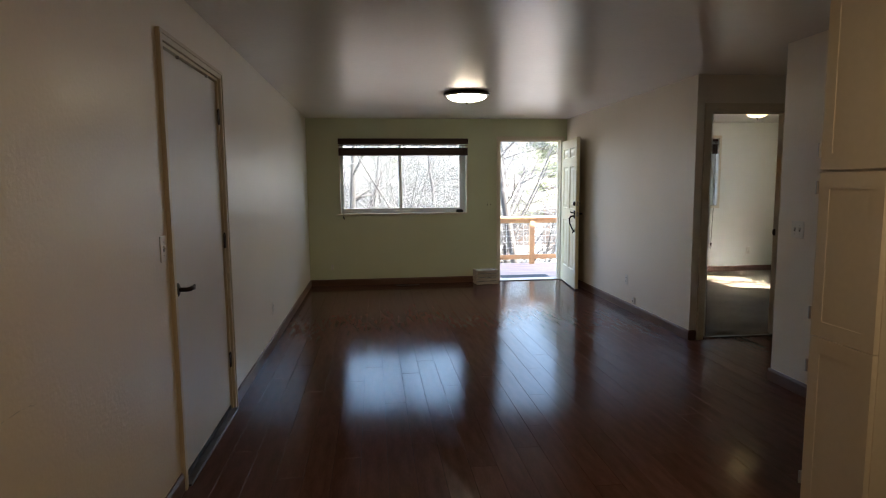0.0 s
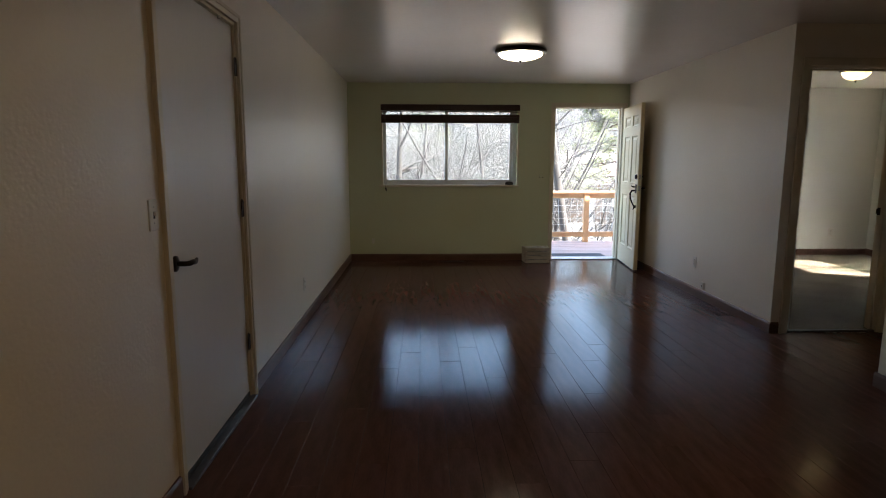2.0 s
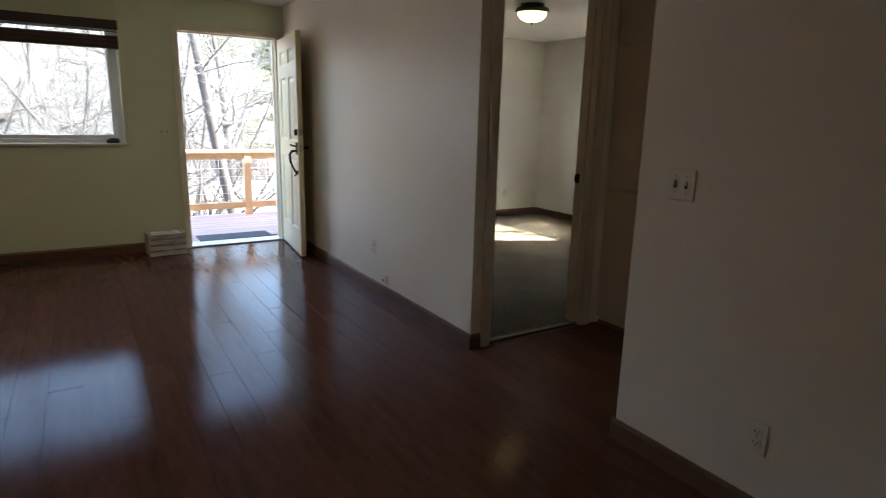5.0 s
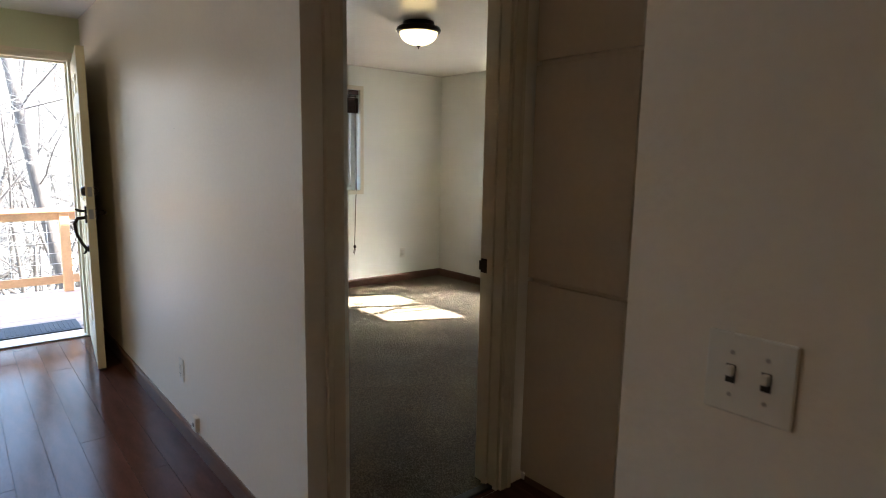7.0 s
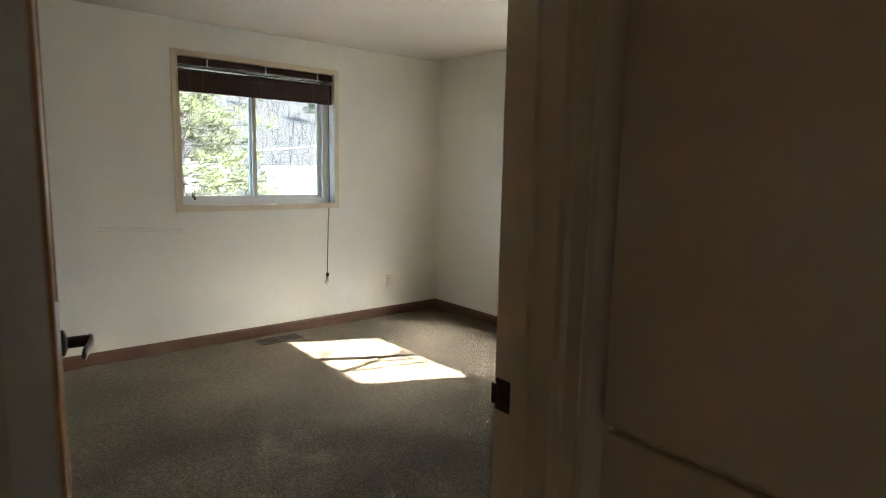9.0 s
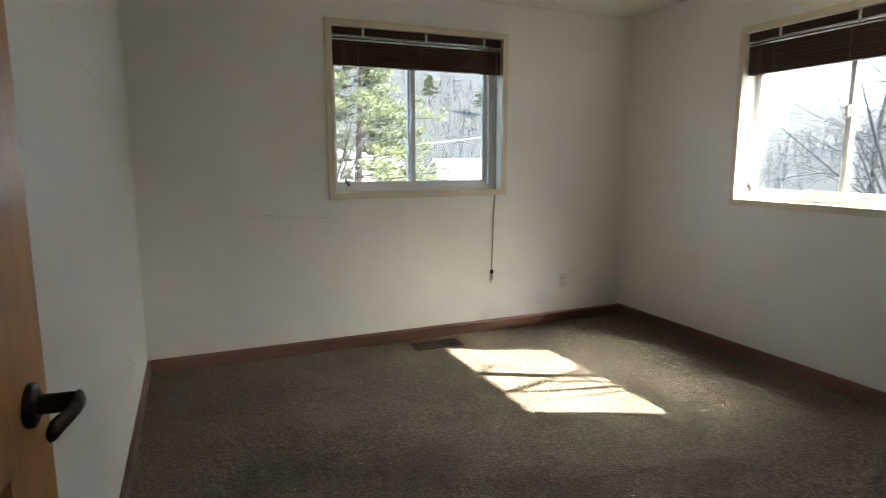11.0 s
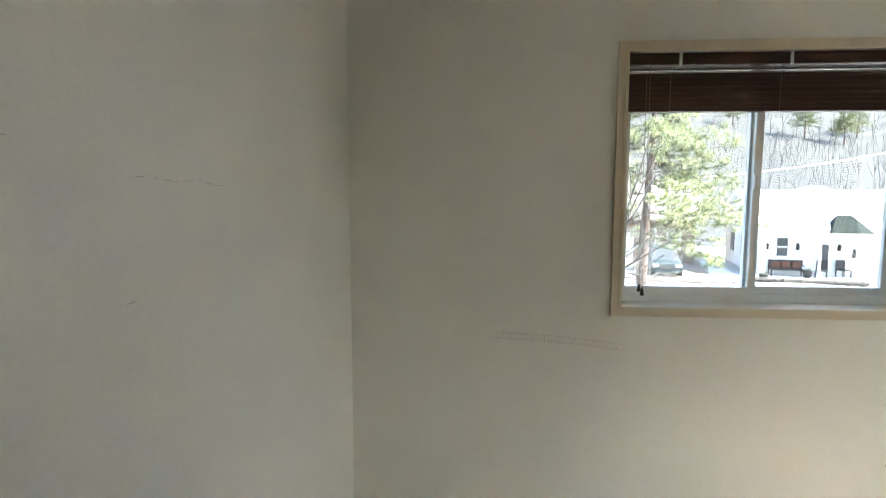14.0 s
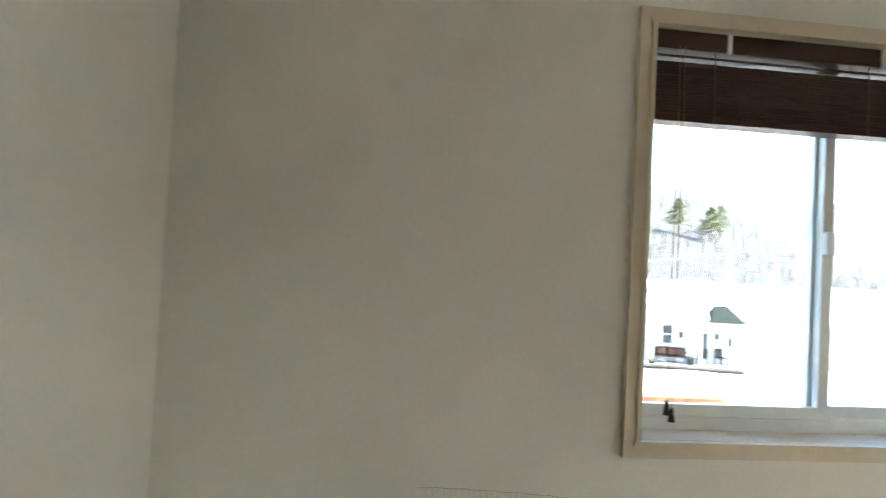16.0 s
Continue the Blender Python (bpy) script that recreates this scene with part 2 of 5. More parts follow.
def cyl(bm, p0, p1, r0, r1=None, n=16, cap=True):
    r1 = r0 if r1 is None else r1
    p0, p1 = Vector(p0), Vector(p1)
    d = (p1 - p0).normalized()
    a = d.orthogonal().normalized()
    b = d.cross(a)
    rings = []
    for p, r in ((p0, r0), (p1, r1)):
        rings.append([bm.verts.new(p + (a * math.cos(2 * math.pi * i / n) + b * math.sin(2 * math.pi * i / n)) * r) for i in range(n)])
    for i in range(n):
        bm.faces.new((rings[0][i], rings[0][(i + 1) % n], rings[1][(i + 1) % n], rings[1][i]))
    if cap:
        bm.faces.new(rings[0][::-1])
        bm.faces.new(rings[1])


def lathe(profile, n=40):
    """A turned shape about z from (radius, height) pairs."""
    bm = bmesh.new()
    rings = []
    for r, z in profile:
        if r < 1e-5:
            rings.append([bm.verts.new((0, 0, z))])
        else:
            rings.append([bm.verts.new((r * math.cos(2 * math.pi * i / n), r * math.sin(2 * math.pi * i / n), z)) for i in range(n)])
    for a, b in zip(rings, rings[1:]):
        for i in range(n):
            j = (i + 1) % n
            if len(a) == 1 and len(b) > 1:
                bm.faces.new((a[0], b[j], b[i]))
            elif len(b) == 1 and len(a) > 1:
                bm.faces.new((a[i], a[j], b[0]))
            elif len(a) > 1:
                bm.faces.new((a[i], a[j], b[j], b[i]))
    bmesh.ops.recalc_face_normals(bm, faces=bm.faces)
    return bm


def tube(points, r, n=8):
    """A round bar along points; r may be one radius or one for each point."""
    bm = bmesh.new()
    pts = [Vector(p) for p in points]
    rs = r if isinstance(r, (list, tuple)) else [r] * len(pts)
    prev = None
    a = None
    for i, p in enumerate(pts):
        d = (pts[min(i + 1, len(pts) - 1)] - pts[max(i - 1, 0)]).normalized()
        a = d.orthogonal().normalized() if a is None else (a - d * a.dot(d)).normalized()
        b = d.cross(a)
        ring = [bm.verts.new(p + (a * math.cos(2 * math.pi * k / n) + b * math.sin(2 * math.pi * k / n)) * rs[i]) for k in range(n)]
        if prev:
            for k in range(n):
                bm.faces.new((prev[k], prev[(k + 1) % n], ring[(k + 1) % n], ring[k]))
        else:
            bm.faces.new(ring[::-1])
        prev = ring
    bm.faces.new(prev)
    return bm


def part(name, bm, material, parent=None, label="", smooth=False, m=None):
    """Links a bmesh as one mesh object, under a thing or a part."""
    me = bpy.data.meshes.new(name)
    bmesh.ops.recalc_face_normals(bm, faces=bm.faces)
    bm.to_mesh(me)
    bm.free()
    if smooth:
        for p in me.polygons:
            p.use_smooth = True
    me.materials.append(material)
    ob = new(name, me)
    if parent:
        ob.parent = parent
    if m:
        ob.matrix_basis = m
    if label:
        ob["label"] = label
    return ob


def thing(name, label, category, m=None, group="", kind=""):
    ob = new(name)
    ob.empty_display_size = 0.1
    if m:
        ob.matrix_basis = m
    return tagged(ob, label, category, group, kind)


def structure(name, bm, material, label, category, smooth=False):
    return tagged(part(name, bm, material, smooth=smooth), label, category, kind="structure")


def wall_mesh(axis, a0, a1, t0, t1, z0, z1, holes=()):
    """A wall along axis x or y from a0 to a1, from t0 to t1 thick, with openings (b0, b1, low, high) right through it."""
    bm = bmesh.new()
    As = sorted({a0, a1, *[v for h in holes for v in h[:2]]})
    Zs = sorted({z0, z1, *[v for h in holes for v in h[2:]]})

    def solid(i, k):
        if i < 0 or k < 0 or i >= len(As) - 1 or k >= len(Zs) - 1:
            return False
        a, z = (As[i] + As[i + 1]) / 2, (Zs[k] + Zs[k + 1]) / 2
        return not any(h[0] < a < h[1] and h[2] < z < h[3] for h in holes)
    cache = {}

    def v(a, t, z):
        key = (a, t, z)
        if key not in cache:
            cache[key] = bm.verts.new((a, t, z) if axis == "x" else (t, a, z))
        return cache[key]
    for i in range(len(As) - 1):
        for k in range(len(Zs) - 1):
            if not solid(i, k):
                continue
            a, b, lo, hi = As[i], As[i + 1], Zs[k], Zs[k + 1]
            for t in (t0, t1):
                bm.faces.new((v(a, t, lo), v(b, t, lo), v(b, t, hi), v(a, t, hi)))
            for e, di in ((a, -1), (b, 1)):
                if not solid(i + di, k):
                    bm.faces.new((v(e, t0, lo), v(e, t1, lo), v(e, t1, hi), v(e, t0, hi)))
            for e, dk in ((lo, -1), (hi, 1)):
                if not solid(i, k + dk):
                    bm.faces.new((v(a, t0, e), v(b, t0, e), v(b, t1, e), v(a, t1, e)))
    return bm


# ---- plan ----
H = 2.37                    # ceiling height
YF = 8.565                   # inner face of the living room's far wall
XR = 3.763                   # the living room's long wall on the bedroom side
YD = 5.065                  # hall side of the bedroom's door wall
YN = 3.95                   # the hall's other side
XC = 4.80                   # the hall's end, with the linen cupboard
BX0, BX1, BY0, BY1 = 3.955, 7.495, 5.195, 8.90
YB = -2.2                   # the wall behind
W1 = (0.460, 2.266, 1.03, 2.078)       # living room window opening: x0, x1, z0, z1
FD = (2.752, 3.692, 0.0, 2.082)         # front door opening
BW = (5.127, 6.355, 1.067, 2.124)        # bedroom window opening, in the y wall
BW2 = (6.565, 7.820, 1.030, 2.055)     # bedroom window opening, in the x wall
BD = (3.887, 4.656, 0.0, 2.07)         # bedroom doorway
CD = (2.935, 3.918, 0.0, 2.085)         # closet doorway in the left wall

# ---- walls ----
structure("wall_west", wall_mesh("y", YB - 0.14, YF, -0.14, 0.0, -0.02, H, [CD]), M_WALL, "warm white painted wall with light orange-peel texture", "wall")
structure("wall_north", wall_mesh("x", -0.14, XR + 0.1, YF, YF + 0.16, -0.02, H, [W1, FD]), M_GREEN, "pale sage green painted far wall", "wall")
structure("wall_east", wall_mesh("y", YD, YF, XR, BX0 - 0.1, -0.02, H), M_WALL, "warm white wall beside the open front door", "wall")
structure("wall_bedroom_west", wall_mesh("y", YD + 0.06, BY1, BX0 - 0.1, BX0, -0.02, H), M_BED, "cream white bedroom wall, scuffed in places", "wall")
structure("wall_doorway", wall_mesh("x", BX0 - 0.1, XC + 0.6, YD, YD + 0.06, -0.02, H, [BD]), M_WALL, "hall wall with the bedroom doorway", "wall")
structure("wall_bedroom_south", wall_mesh("x", BX0, BX1, YD + 0.06, BY0, -0.02, H, [BD]), M_BED, "cream bedroom wall round the doorway", "wall")
structure("wall_bedroom_north", wall_mesh("x", BX0 - 0.1, BX1 + 0.16, BY1, BY1 + 0.16, -0.02, H, [BW]), M_BED, "cream white bedroom wall with a pencil scribble under the window", "wall")
structure("wall_bedroom_east", wall_mesh("y", YD, BY1, BX1, BX1 + 0.16, -0.02, H, [BW2]), M_BED, "cream white bedroom wall with a second window", "wall")
structure("wall_hall_end", wall_mesh("y", YN, YD, XC, XC + 0.1, -0.02, H, [(4.535, 5.055, 0.03, 2.33)]), M_WALL, "dim hall end wall round a built-in cupboard", "wall")
structure("wall_hall_south", wall_mesh("x", XR + 0.12, XC, YN - 0.12, YN, -0.02, H), M_WALL, "plain hall side wall", "wall")
structure("wall_kitchen_side", wall_mesh("y", YB, YN, XR, XR + 0.12, -0.02, H), M_WALL, "warm white wall with a double switch and a socket", "wall")
structure("wall_behind", wall_mesh("x", 0, XR, YB - 0.14, YB, -0.02, H), M_WALL, "plain wall behind", "wall")
structure("wall_closet_back", wall_mesh("y", 2.6, 4.3, -0.9, -0.8, -0.02, H), M_WALL, "plain closet wall", "wall")
structure("wall_bedroom_outer_return", wall_mesh("y", YF + 0.16, BY1 + 0.16, XR + 0.1 - 0.02, BX0 - 0.1, -0.4, H), M_EXT, "tan outer wall beside the front door", "wall")

# ceilings and roof
structure("ceiling", boxes((-0.14, YB - 0.14, H, XC + 0.1, YD, H + 0.05), (-0.14, YD, H, BX0 - 0.1, YF + 0.16, H + 0.05)), M_CEIL, "textured off-white ceiling with a slight sheen", "ceiling")
structure("ceiling_bedroom", boxes((BX0 - 0.1, YD, H + 0.002, BX1 + 0.16, BY1 + 0.16, H + 0.052)), M_CEIL, "textured off-white bedroom ceiling", "ceiling")
structure("roof", boxes((-1.0, YB - 1.0, H + 0.06, BX1 + 0.76, BY1 + 0.8, H + 0.3)), M_ROOFDARK, "shingled roof with wide eaves", "roof")

# floors
floor = structure("floor", boxes((-0.14, YB - 0.14, -0.12, BX0 - 0.1, YF + 0.16, -0.012), (BX0 - 0.1, YN - 0.12, -0.12, XC + 0.3, YD, -0.012), (BX0 - 0.1, YD, -0.12, XC, YD + 0.05, -0.012)),
                  M_SUB, "dark mahogany laminate plank floor with a glossy finish", "floor")


def carpet_mesh():
    bm = bmesh.new()
    x0, x1, y0, y1 = BX0 - 0.04, BX1, YD + 0.05, BY1
    nx, ny = 180, 190
    grid = []
    for j in range(ny + 1):
        row = []
        for i in range(nx + 1):
            x, y = x0 + (x1 - x0) * i / nx, y0 + (y1 - y0) * j / ny
            z = 0.004 + 0.006 * noise.noise((x * 3, y * 3, 0)) + 0.005 * noise.noise((x * 22, y * 22, 3))
            row.append(bm.verts.new((x, y, z)))
        grid.append(row)
    for j in range(ny):
        for i in range(nx):
            bm.faces.new((grid[j][i], grid[j][i + 1], grid[j + 1][i + 1], grid[j + 1][i]))
    return bm

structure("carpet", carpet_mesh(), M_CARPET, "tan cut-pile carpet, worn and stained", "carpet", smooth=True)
structure("slab_bedroom", boxes((BX0 - 0.1, YD + 0.05, -0.12, BX1 + 0.16, BY1 + 0.16, -0.02)), M_SUB, "floor base under the carpet", "floor")
tagged(part("threshold_strip", boxes((BD[0] - 0.02, YD + 0.02, -0.005, BD[1] + 0.02, YD + 0.06, 0.012), bevel=0.004), M_THRESH), "dark metal strip between laminate and carpet", "threshold", kind="structure")


# ---- baseboards ----
def baseboard(name, x0, y0, x1, y1, h=0.09, t=0.014):
    """A board along a wall line; it stands to the left of the way from the first end to the other."""
    d = Vector((x1 - x0, y1 - y0, 0))
    n = Vector((-d.y, d.x, 0)).normalized() * t
    bm = bmesh.new()
    prof = [(0, 0), (1, 0), (1, h * 0.82), (0.55, h), (0, h)]
    ends = []
    for p in (Vector((x0, y0, 0)), Vector((x1, y1, 0))):
        ends.append([bm.verts.new(p + n * a + Vector((0, 0, z))) for a, z in prof])
    for i in range(5):
        bm.faces.new((ends[0][i], ends[0][(i + 1) % 5], ends[1][(i + 1) % 5], ends[1][i]))
    bm.faces.new(ends[0][::-1])
    bm.faces.new(ends[1])
    return structure(name, bm, M_BASE, "dark brown wooden baseboard", "baseboard")

baseboard("baseboard", 0, CD[0] - 0.045, 0, YB)
baseboard("baseboard", 0, YF, 0, CD[1] + 0.045)
baseboard("baseboard", FD[0] - 0.04, YF, 0.014, YF)
baseboard("baseboard", XR, YD - 0.014, XR, YF)
baseboard("baseboard", BD[0] - 0.062, YD, XR, YD)
baseboard("baseboard", XR, YB, XR, YN + 0.014)
baseboard("baseboard", XR, YN, XC, YN)
baseboard("baseboard", BX0, BY1, BX0, BY0)
baseboard("baseboard", BX1, BY1, BX0 + 0.014, BY1)
baseboard("baseboard", BX1, BY0, BX1, BY1 - 0.014)
baseboard("baseboard", BD[1] + 0.065, BY0, BX1, BY0)


# ---- windows ----
def slider_window(name, w, z0, z1, wall_t, group, label, casing, casing_mat, m, glass, lock=True):
    """A horizontal sliding window; local x runs along the wall, y out through it, from the inner face at 0."""
    top = tagged(thing(name, label, "window", m), kind="structure", group=group)
    fy = 0.095                                  # room side of the vinyl frame
    fr = 0.036
    fl = 0.018
    rf = 0.05
    part("frame", boxes((0, fy, z0, w, fy + 0.07, z0 + fr), (0, fy, z1 - fr, w, fy + 0.07, z1), (0, fy, z0 + fr, fl, fy + 0.07, z1 - fr), (w - rf, fy, z0 + fr, w, fy + 0.07, z1 - fr)), M_VINYL, top)
    mid = w * 0.472
    for x0, x1, y in ((fl, mid + 0.022, fy + 0.008), (mid - 0.022, w - rf, fy + 0.038)):
        s, e = 0.032, (0.022 if x0 == fl else 0.032)
        a, b = z0 + fr, z1 - fr
        sash = part("sash", boxes((x0, y, a, x1, y + 0.026, a + s), (x0, y, b - s, x1, y + 0.026, b), (x0, y, a + s, x0 + e, y + 0.026, b - s), (x1 - s, y, a + s, x1, y + 0.026, b - s)), M_VINYL, top)
        pane = part("pane", boxes((x0 + e - 0.005, y + 0.010, a + s - 0.005, x1 - s + 0.005, y + 0.015, b - s + 0.005)), glass, sash)
        pane.visible_shadow = False
    if lock:
        part("lock", boxes((mid - 0.012, fy - 0.012, z0 + 0.47 * (z1 - z0), mid + 0.012, fy + 0.007, z0 + 0.47 * (z1 - z0) + 0.065), bevel=0.004), M_VINYL, top, "white sash lock")
    # reveal lining and sill
    part("window_sill", boxes((-0.001, -0.004, z0 - 0.018, w + 0.001, fy, z0 + 0.002), bevel=0.003), casing_mat, top)
    c = casing
    if c < 0.03:
        part("stool", boxes((-0.055, -0.030, z0 - 0.022, w + 0.022, 0.0, z0 - 0.0005), bevel=0.004), casing_mat, top)
    if c:
        o = 0.016
        part("casing", boxes((-c, -o, z1, w + c, 0, z1 + c), (-c, -o, z0 - c, w + c, 0, z0), (-c, -o, z0, 0, 0, z1), (w, -o, z0, w + c, 0, z1)), casing_mat, top)
        i = 0.012
        part("inner_bead", boxes((-i - 0.004, -o - 0.006, z1, w + i + 0.004, -o, z1 + i), (-i - 0.004, -o - 0.006, z0 - i, w + i + 0.004, -o, z0), (-i, -o - 0.006, z0, 0, -o, z1), (w, -o - 0.006, z0, w + i, -o, z1)), casing_mat, top)
    return top


def wood_blind(w, z_top, z_low, m, label, cord=None, head=0.048, tilt=None, gap=0.036, clips=True):
    """A raised wooden blind: valance, one loose slat, a stack of slats and the bottom rail."""
    top = thing("wood_blind", label, "blind", m, group="wooden blinds")
    part("headrail", boxes((0, 0.012, z_top - 0.045, w, 0.05, z_top - 0.002)), M_BLIND, top)
    part("valance", boxes((-0.002, -0.004, z_top - head, w + 0.002, 0.010, z_top), bevel=0.003), M_BLIND, top)
    pitch = 0.0059
    base = part("slat", boxes((0.004, 0.0, 0.0, w - 0.004, 0.05, 0.0058)), M_BLIND, top, m=pose(0, 0, z_top - head - 0.022, 4, 0, 0))
    k, z = 0, z_low + 0.019
    z_hi = z_top - head - gap
    while z < z_hi:
        s = base.copy()
        scene.collection.objects.link(s)
        s.matrix_basis = pose(0, 0.002 * math.sin(k * 1.7), z, 0.4 * math.sin(k * 2.3), 0.03 * math.sin(k * 1.1), 0)
        z += pitch
        k += 1
    part("bottom_rail", boxes((0.003, -0.001, z_low, w - 0.003, 0.052, z_low + 0.019), bevel=0.002), M_BLIND, top)
    for x in (0.14 * w, 0.5 * w, 0.86 * w):
        bm = bmesh.new()
        for y in (-0.002, 0.053):
            cyl(bm, (x, y, z_low), (x, y, z_top - 0.03), 0.0013, n=5)
        cyl(bm, (x + 0.02, 0.025, z_low), (x + 0.02, 0.025, z_top - 0.03), 0.0013, n=5)
        part("ladder_cord", bm, M_CORD, top)
        if clips:
            part("valance_clip", boxes((x + 0.03, -0.008, z_top - head - 0.004, x + 0.042, -0.002, z_top), bevel=0.001), M_VINYL, top, "clear plastic valance clip")
    if tilt:
        for k, (x, z) in enumerate(tilt):
            part("tilt_cord", tube([(x, -0.004, z_top - 0.04), (x + 0.001, -0.007, z_low), (x, -0.007, z + 0.02)], 0.0011, 5), M_CORD, top)
            part("tassel", lathe([(0, 0.022), (0.004, 0.021), (0.0055, 0.010), (0.0085, -0.008), (0.009, -0.013), (0, -0.014)], 12), M_DARKTHING, top, "small dark wooden tassel", smooth=True, m=pose(x, -0.007, z))
    if cord:
        cx, cz = cord
        part("pull_cord", tube([(cx, -0.006, z_top - 0.05), (cx + 0.004, -0.012, z_low), (cx + 0.002, -0.02, 1.08), (cx - 0.012, -0.022, 0.9), (cx - 0.02, -0.018, cz + 0.02)], 0.0022), M_CORD, top)
        part("pull_cord", tube([(cx + 0.012, -0.006, z_top - 0.05), (cx + 0.008, -0.012, z_low), (cx + 0.005, -0.022, 1.08), (cx - 0.006, -0.023, 0.9), (cx - 0.018, -0.02, cz + 0.02)], 0.0022), M_CORD, top)
        knot = lathe([(0, -0.018), (0.012, -0.014), (0.016, 0.0), (0.011, 0.014), (0, 0.02)], 10)
        part("cord_knot", knot, M_BRONZE, top, "dark bunched cord knot", smooth=True, m=pose(cx - 0.018, -0.02, cz))
        for a, dz in ((-0.022, -0.07), (-0.008, -0.09), (0.006, -0.06)):
            part("cord_tassel", tube([(cx - 0.018, -0.02, cz), (cx - 0.018 + a * 0.6, -0.024, cz + dz * 0.5), (cx - 0.018 + a, -0.02, cz + dz)], 0.0028, 6), M_CORD, top)
    return top

slider_window("window_1", W1[1] - W1[0], W1[2], W1[3], 0.16, "sliding windows", "white sliding window with a dark raised blind", 0.018, M_TRIM, pose(W1[0], YF, 0), M_GLASS)
slider_window("window_2", BW[1] - BW[0], BW[2], BW[3], 0.16, "sliding windows", "white sliding window in a tan painted casing", 0.042, M_TRIM, pose(BW[0], BY1, 0), M_GLASS_COATED)
slider_window("window_3", BW2[1] - BW2[0], BW2[2], BW2[3], 0.16, "sliding windows", "white sliding window with sun on its reveal", 0.042, M_TRIM, pose(BX1, BW2[1], 0, 0, 0, -90), M_GLASS_COATED)
wood_blind(W1[1] - W1[0] + 0.03, W1[3] + 0.01, 1.850, pose(W1[0] - 0.015, YF - 0.058, 0), "dark brown wooden blind raised over the living room window", tilt=((0.048, 0.985), (0.060, 0.968)), head=0.078, gap=0.056, clips=False)
wood_blind(BW[1] - BW[0] - 0.01, BW[3] - 0.002, 1.885, pose(BW[0] + 0.005, BY1 + 0.012, 0), "dark brown wooden blind, raised, with a knotted pull cord", cord=(1.173, 0.455), tilt=((0.072, 1.142), (0.086, 1.125)))
wood_blind(BW2[1] - BW2[0] - 0.01, BW2[3] - 0.002, 1.800, pose(BX1 + 0.012, BW2[1] - 0.005, 0, 0, 0, -90), "dark brown wooden blind raised over the sunny bedroom window", tilt=((0.072, 1.12), (0.086, 1.10)))


# ---- doors ----
def ring_quads(bm, rects, flip=False):
    """Joins nested rectangles of (x0, x1, z0, z1, y) into a stepped panel face."""
    loops = []
    for x0, x1, z0, z1, y in rects:
        loops.append([bm.verts.new(p) for p in ((x0, y, z0), (x1, y, z0), (x1, y, z1), (x0, y, z1))])
    for a, b in zip(loops, loops[1:]):
        for i in range(4):
            bm.faces.new((a[i], a[(i + 1) % 4], b[(i + 1) % 4], b[i]))
    bm.faces.new(loops[-1])


def raised_panel(x0, x1, z0, z1, t):
    bm = bmesh.new()
    for s in (1, -1):
        f = t / 2
        rects = []
        for inset, depth in ((0.0, 0.0005), (0.006, 0.0005), (0.012, 0.009), (0.020, 0.012), (0.028, 0.012), (0.055, 0.004), (0.058, 0.003)):
            y = f - s * (f - depth) if s > 0 else f + (f - depth)
            rects.append((x0 + inset, x1 - inset, z0 + inset, z1 - inset, y))
        ring_quads(bm, rects)
    return bm


def panel_door(name, w, h, t, panels, material, label, m, group=""):
    top = thing(name, label, "door", m, group=group)
    leaf = part("leaf", wall_mesh("x", 0, w, 0, t, 0.008, h, panels), material, top)
    for x0, x1, z0, z1 in panels:
        part("panel", raised_panel(x0, x1, z0, z1, t), material, leaf)
    return top


def six_panels(w, h):
    s, mid = 0.115 * w / 0.9, 0.11
    half = (w - 2 * s - mid) / 2
    out = []
    for z0, z1 in ((0.24, 0.92), (1.07, 1.66), (1.77, h - 0.12)):
        for k in (0, 1):
            x0 = s + k * (half + mid)
            out.append((x0, x0 + half, z0, z1))
    return out


def hinge(parent, x, y, z, axis="y"):
    bm = bmesh.new()
    cyl(bm, (x, y, z - 0.045), (x, y, z + 0.045), 0.0065, n=10)
    cyl(bm, (x, y, z + 0.045), (x, y, z + 0.052), 0.004, n=8)
    if axis == "y":
        box(bm, x - 0.004, y - 0.02, z - 0.044, x - 0.001, y + 0.02, z + 0.044)
    else:
        box(bm, x - 0.02, y - 0.004, z - 0.044, x + 0.02, y - 0.001, z + 0.044)
    return part("hinge", bm, M_BRONZE, parent, "dark bronze hinge")


def paddle(reach):
    """A flat lever blade that leaves the stem's end, drops and widens towards its rounded tip."""
    bm = bmesh.new()
    rows = ((-0.16, -0.060, 0.002, 0.012, 0.007), (0.0, -0.063, 0.001, 0.0145, 0.008), (0.25, -0.062, -0.003, 0.0125, 0.007), (0.5, -0.057, -0.008, 0.012, 0.006),
            (0.72, -0.050, -0.012, 0.0145, 0.006), (0.9, -0.046, -0.015, 0.0155, 0.006), (1.02, -0.044, -0.017, 0.0115, 0.005), (1.07, -0.043, -0.018, 0.005, 0.003))
    prev = None
    for f, y, z, half, thick in rows:
        ring = [bm.verts.new((reach * f, y + thick * math.sin(2 * math.pi * k / 12), z + half * math.cos(2 * math.pi * k / 12))) for k in range(12)]
        if prev:
            for k in range(12):
                bm.faces.new((prev[k], prev[(k + 1) % 12], ring[(k + 1) % 12], ring[k]))
        else:
            bm.faces.new(ring[::-1])
        prev = ring
    bm.faces.new(prev)
    return bm


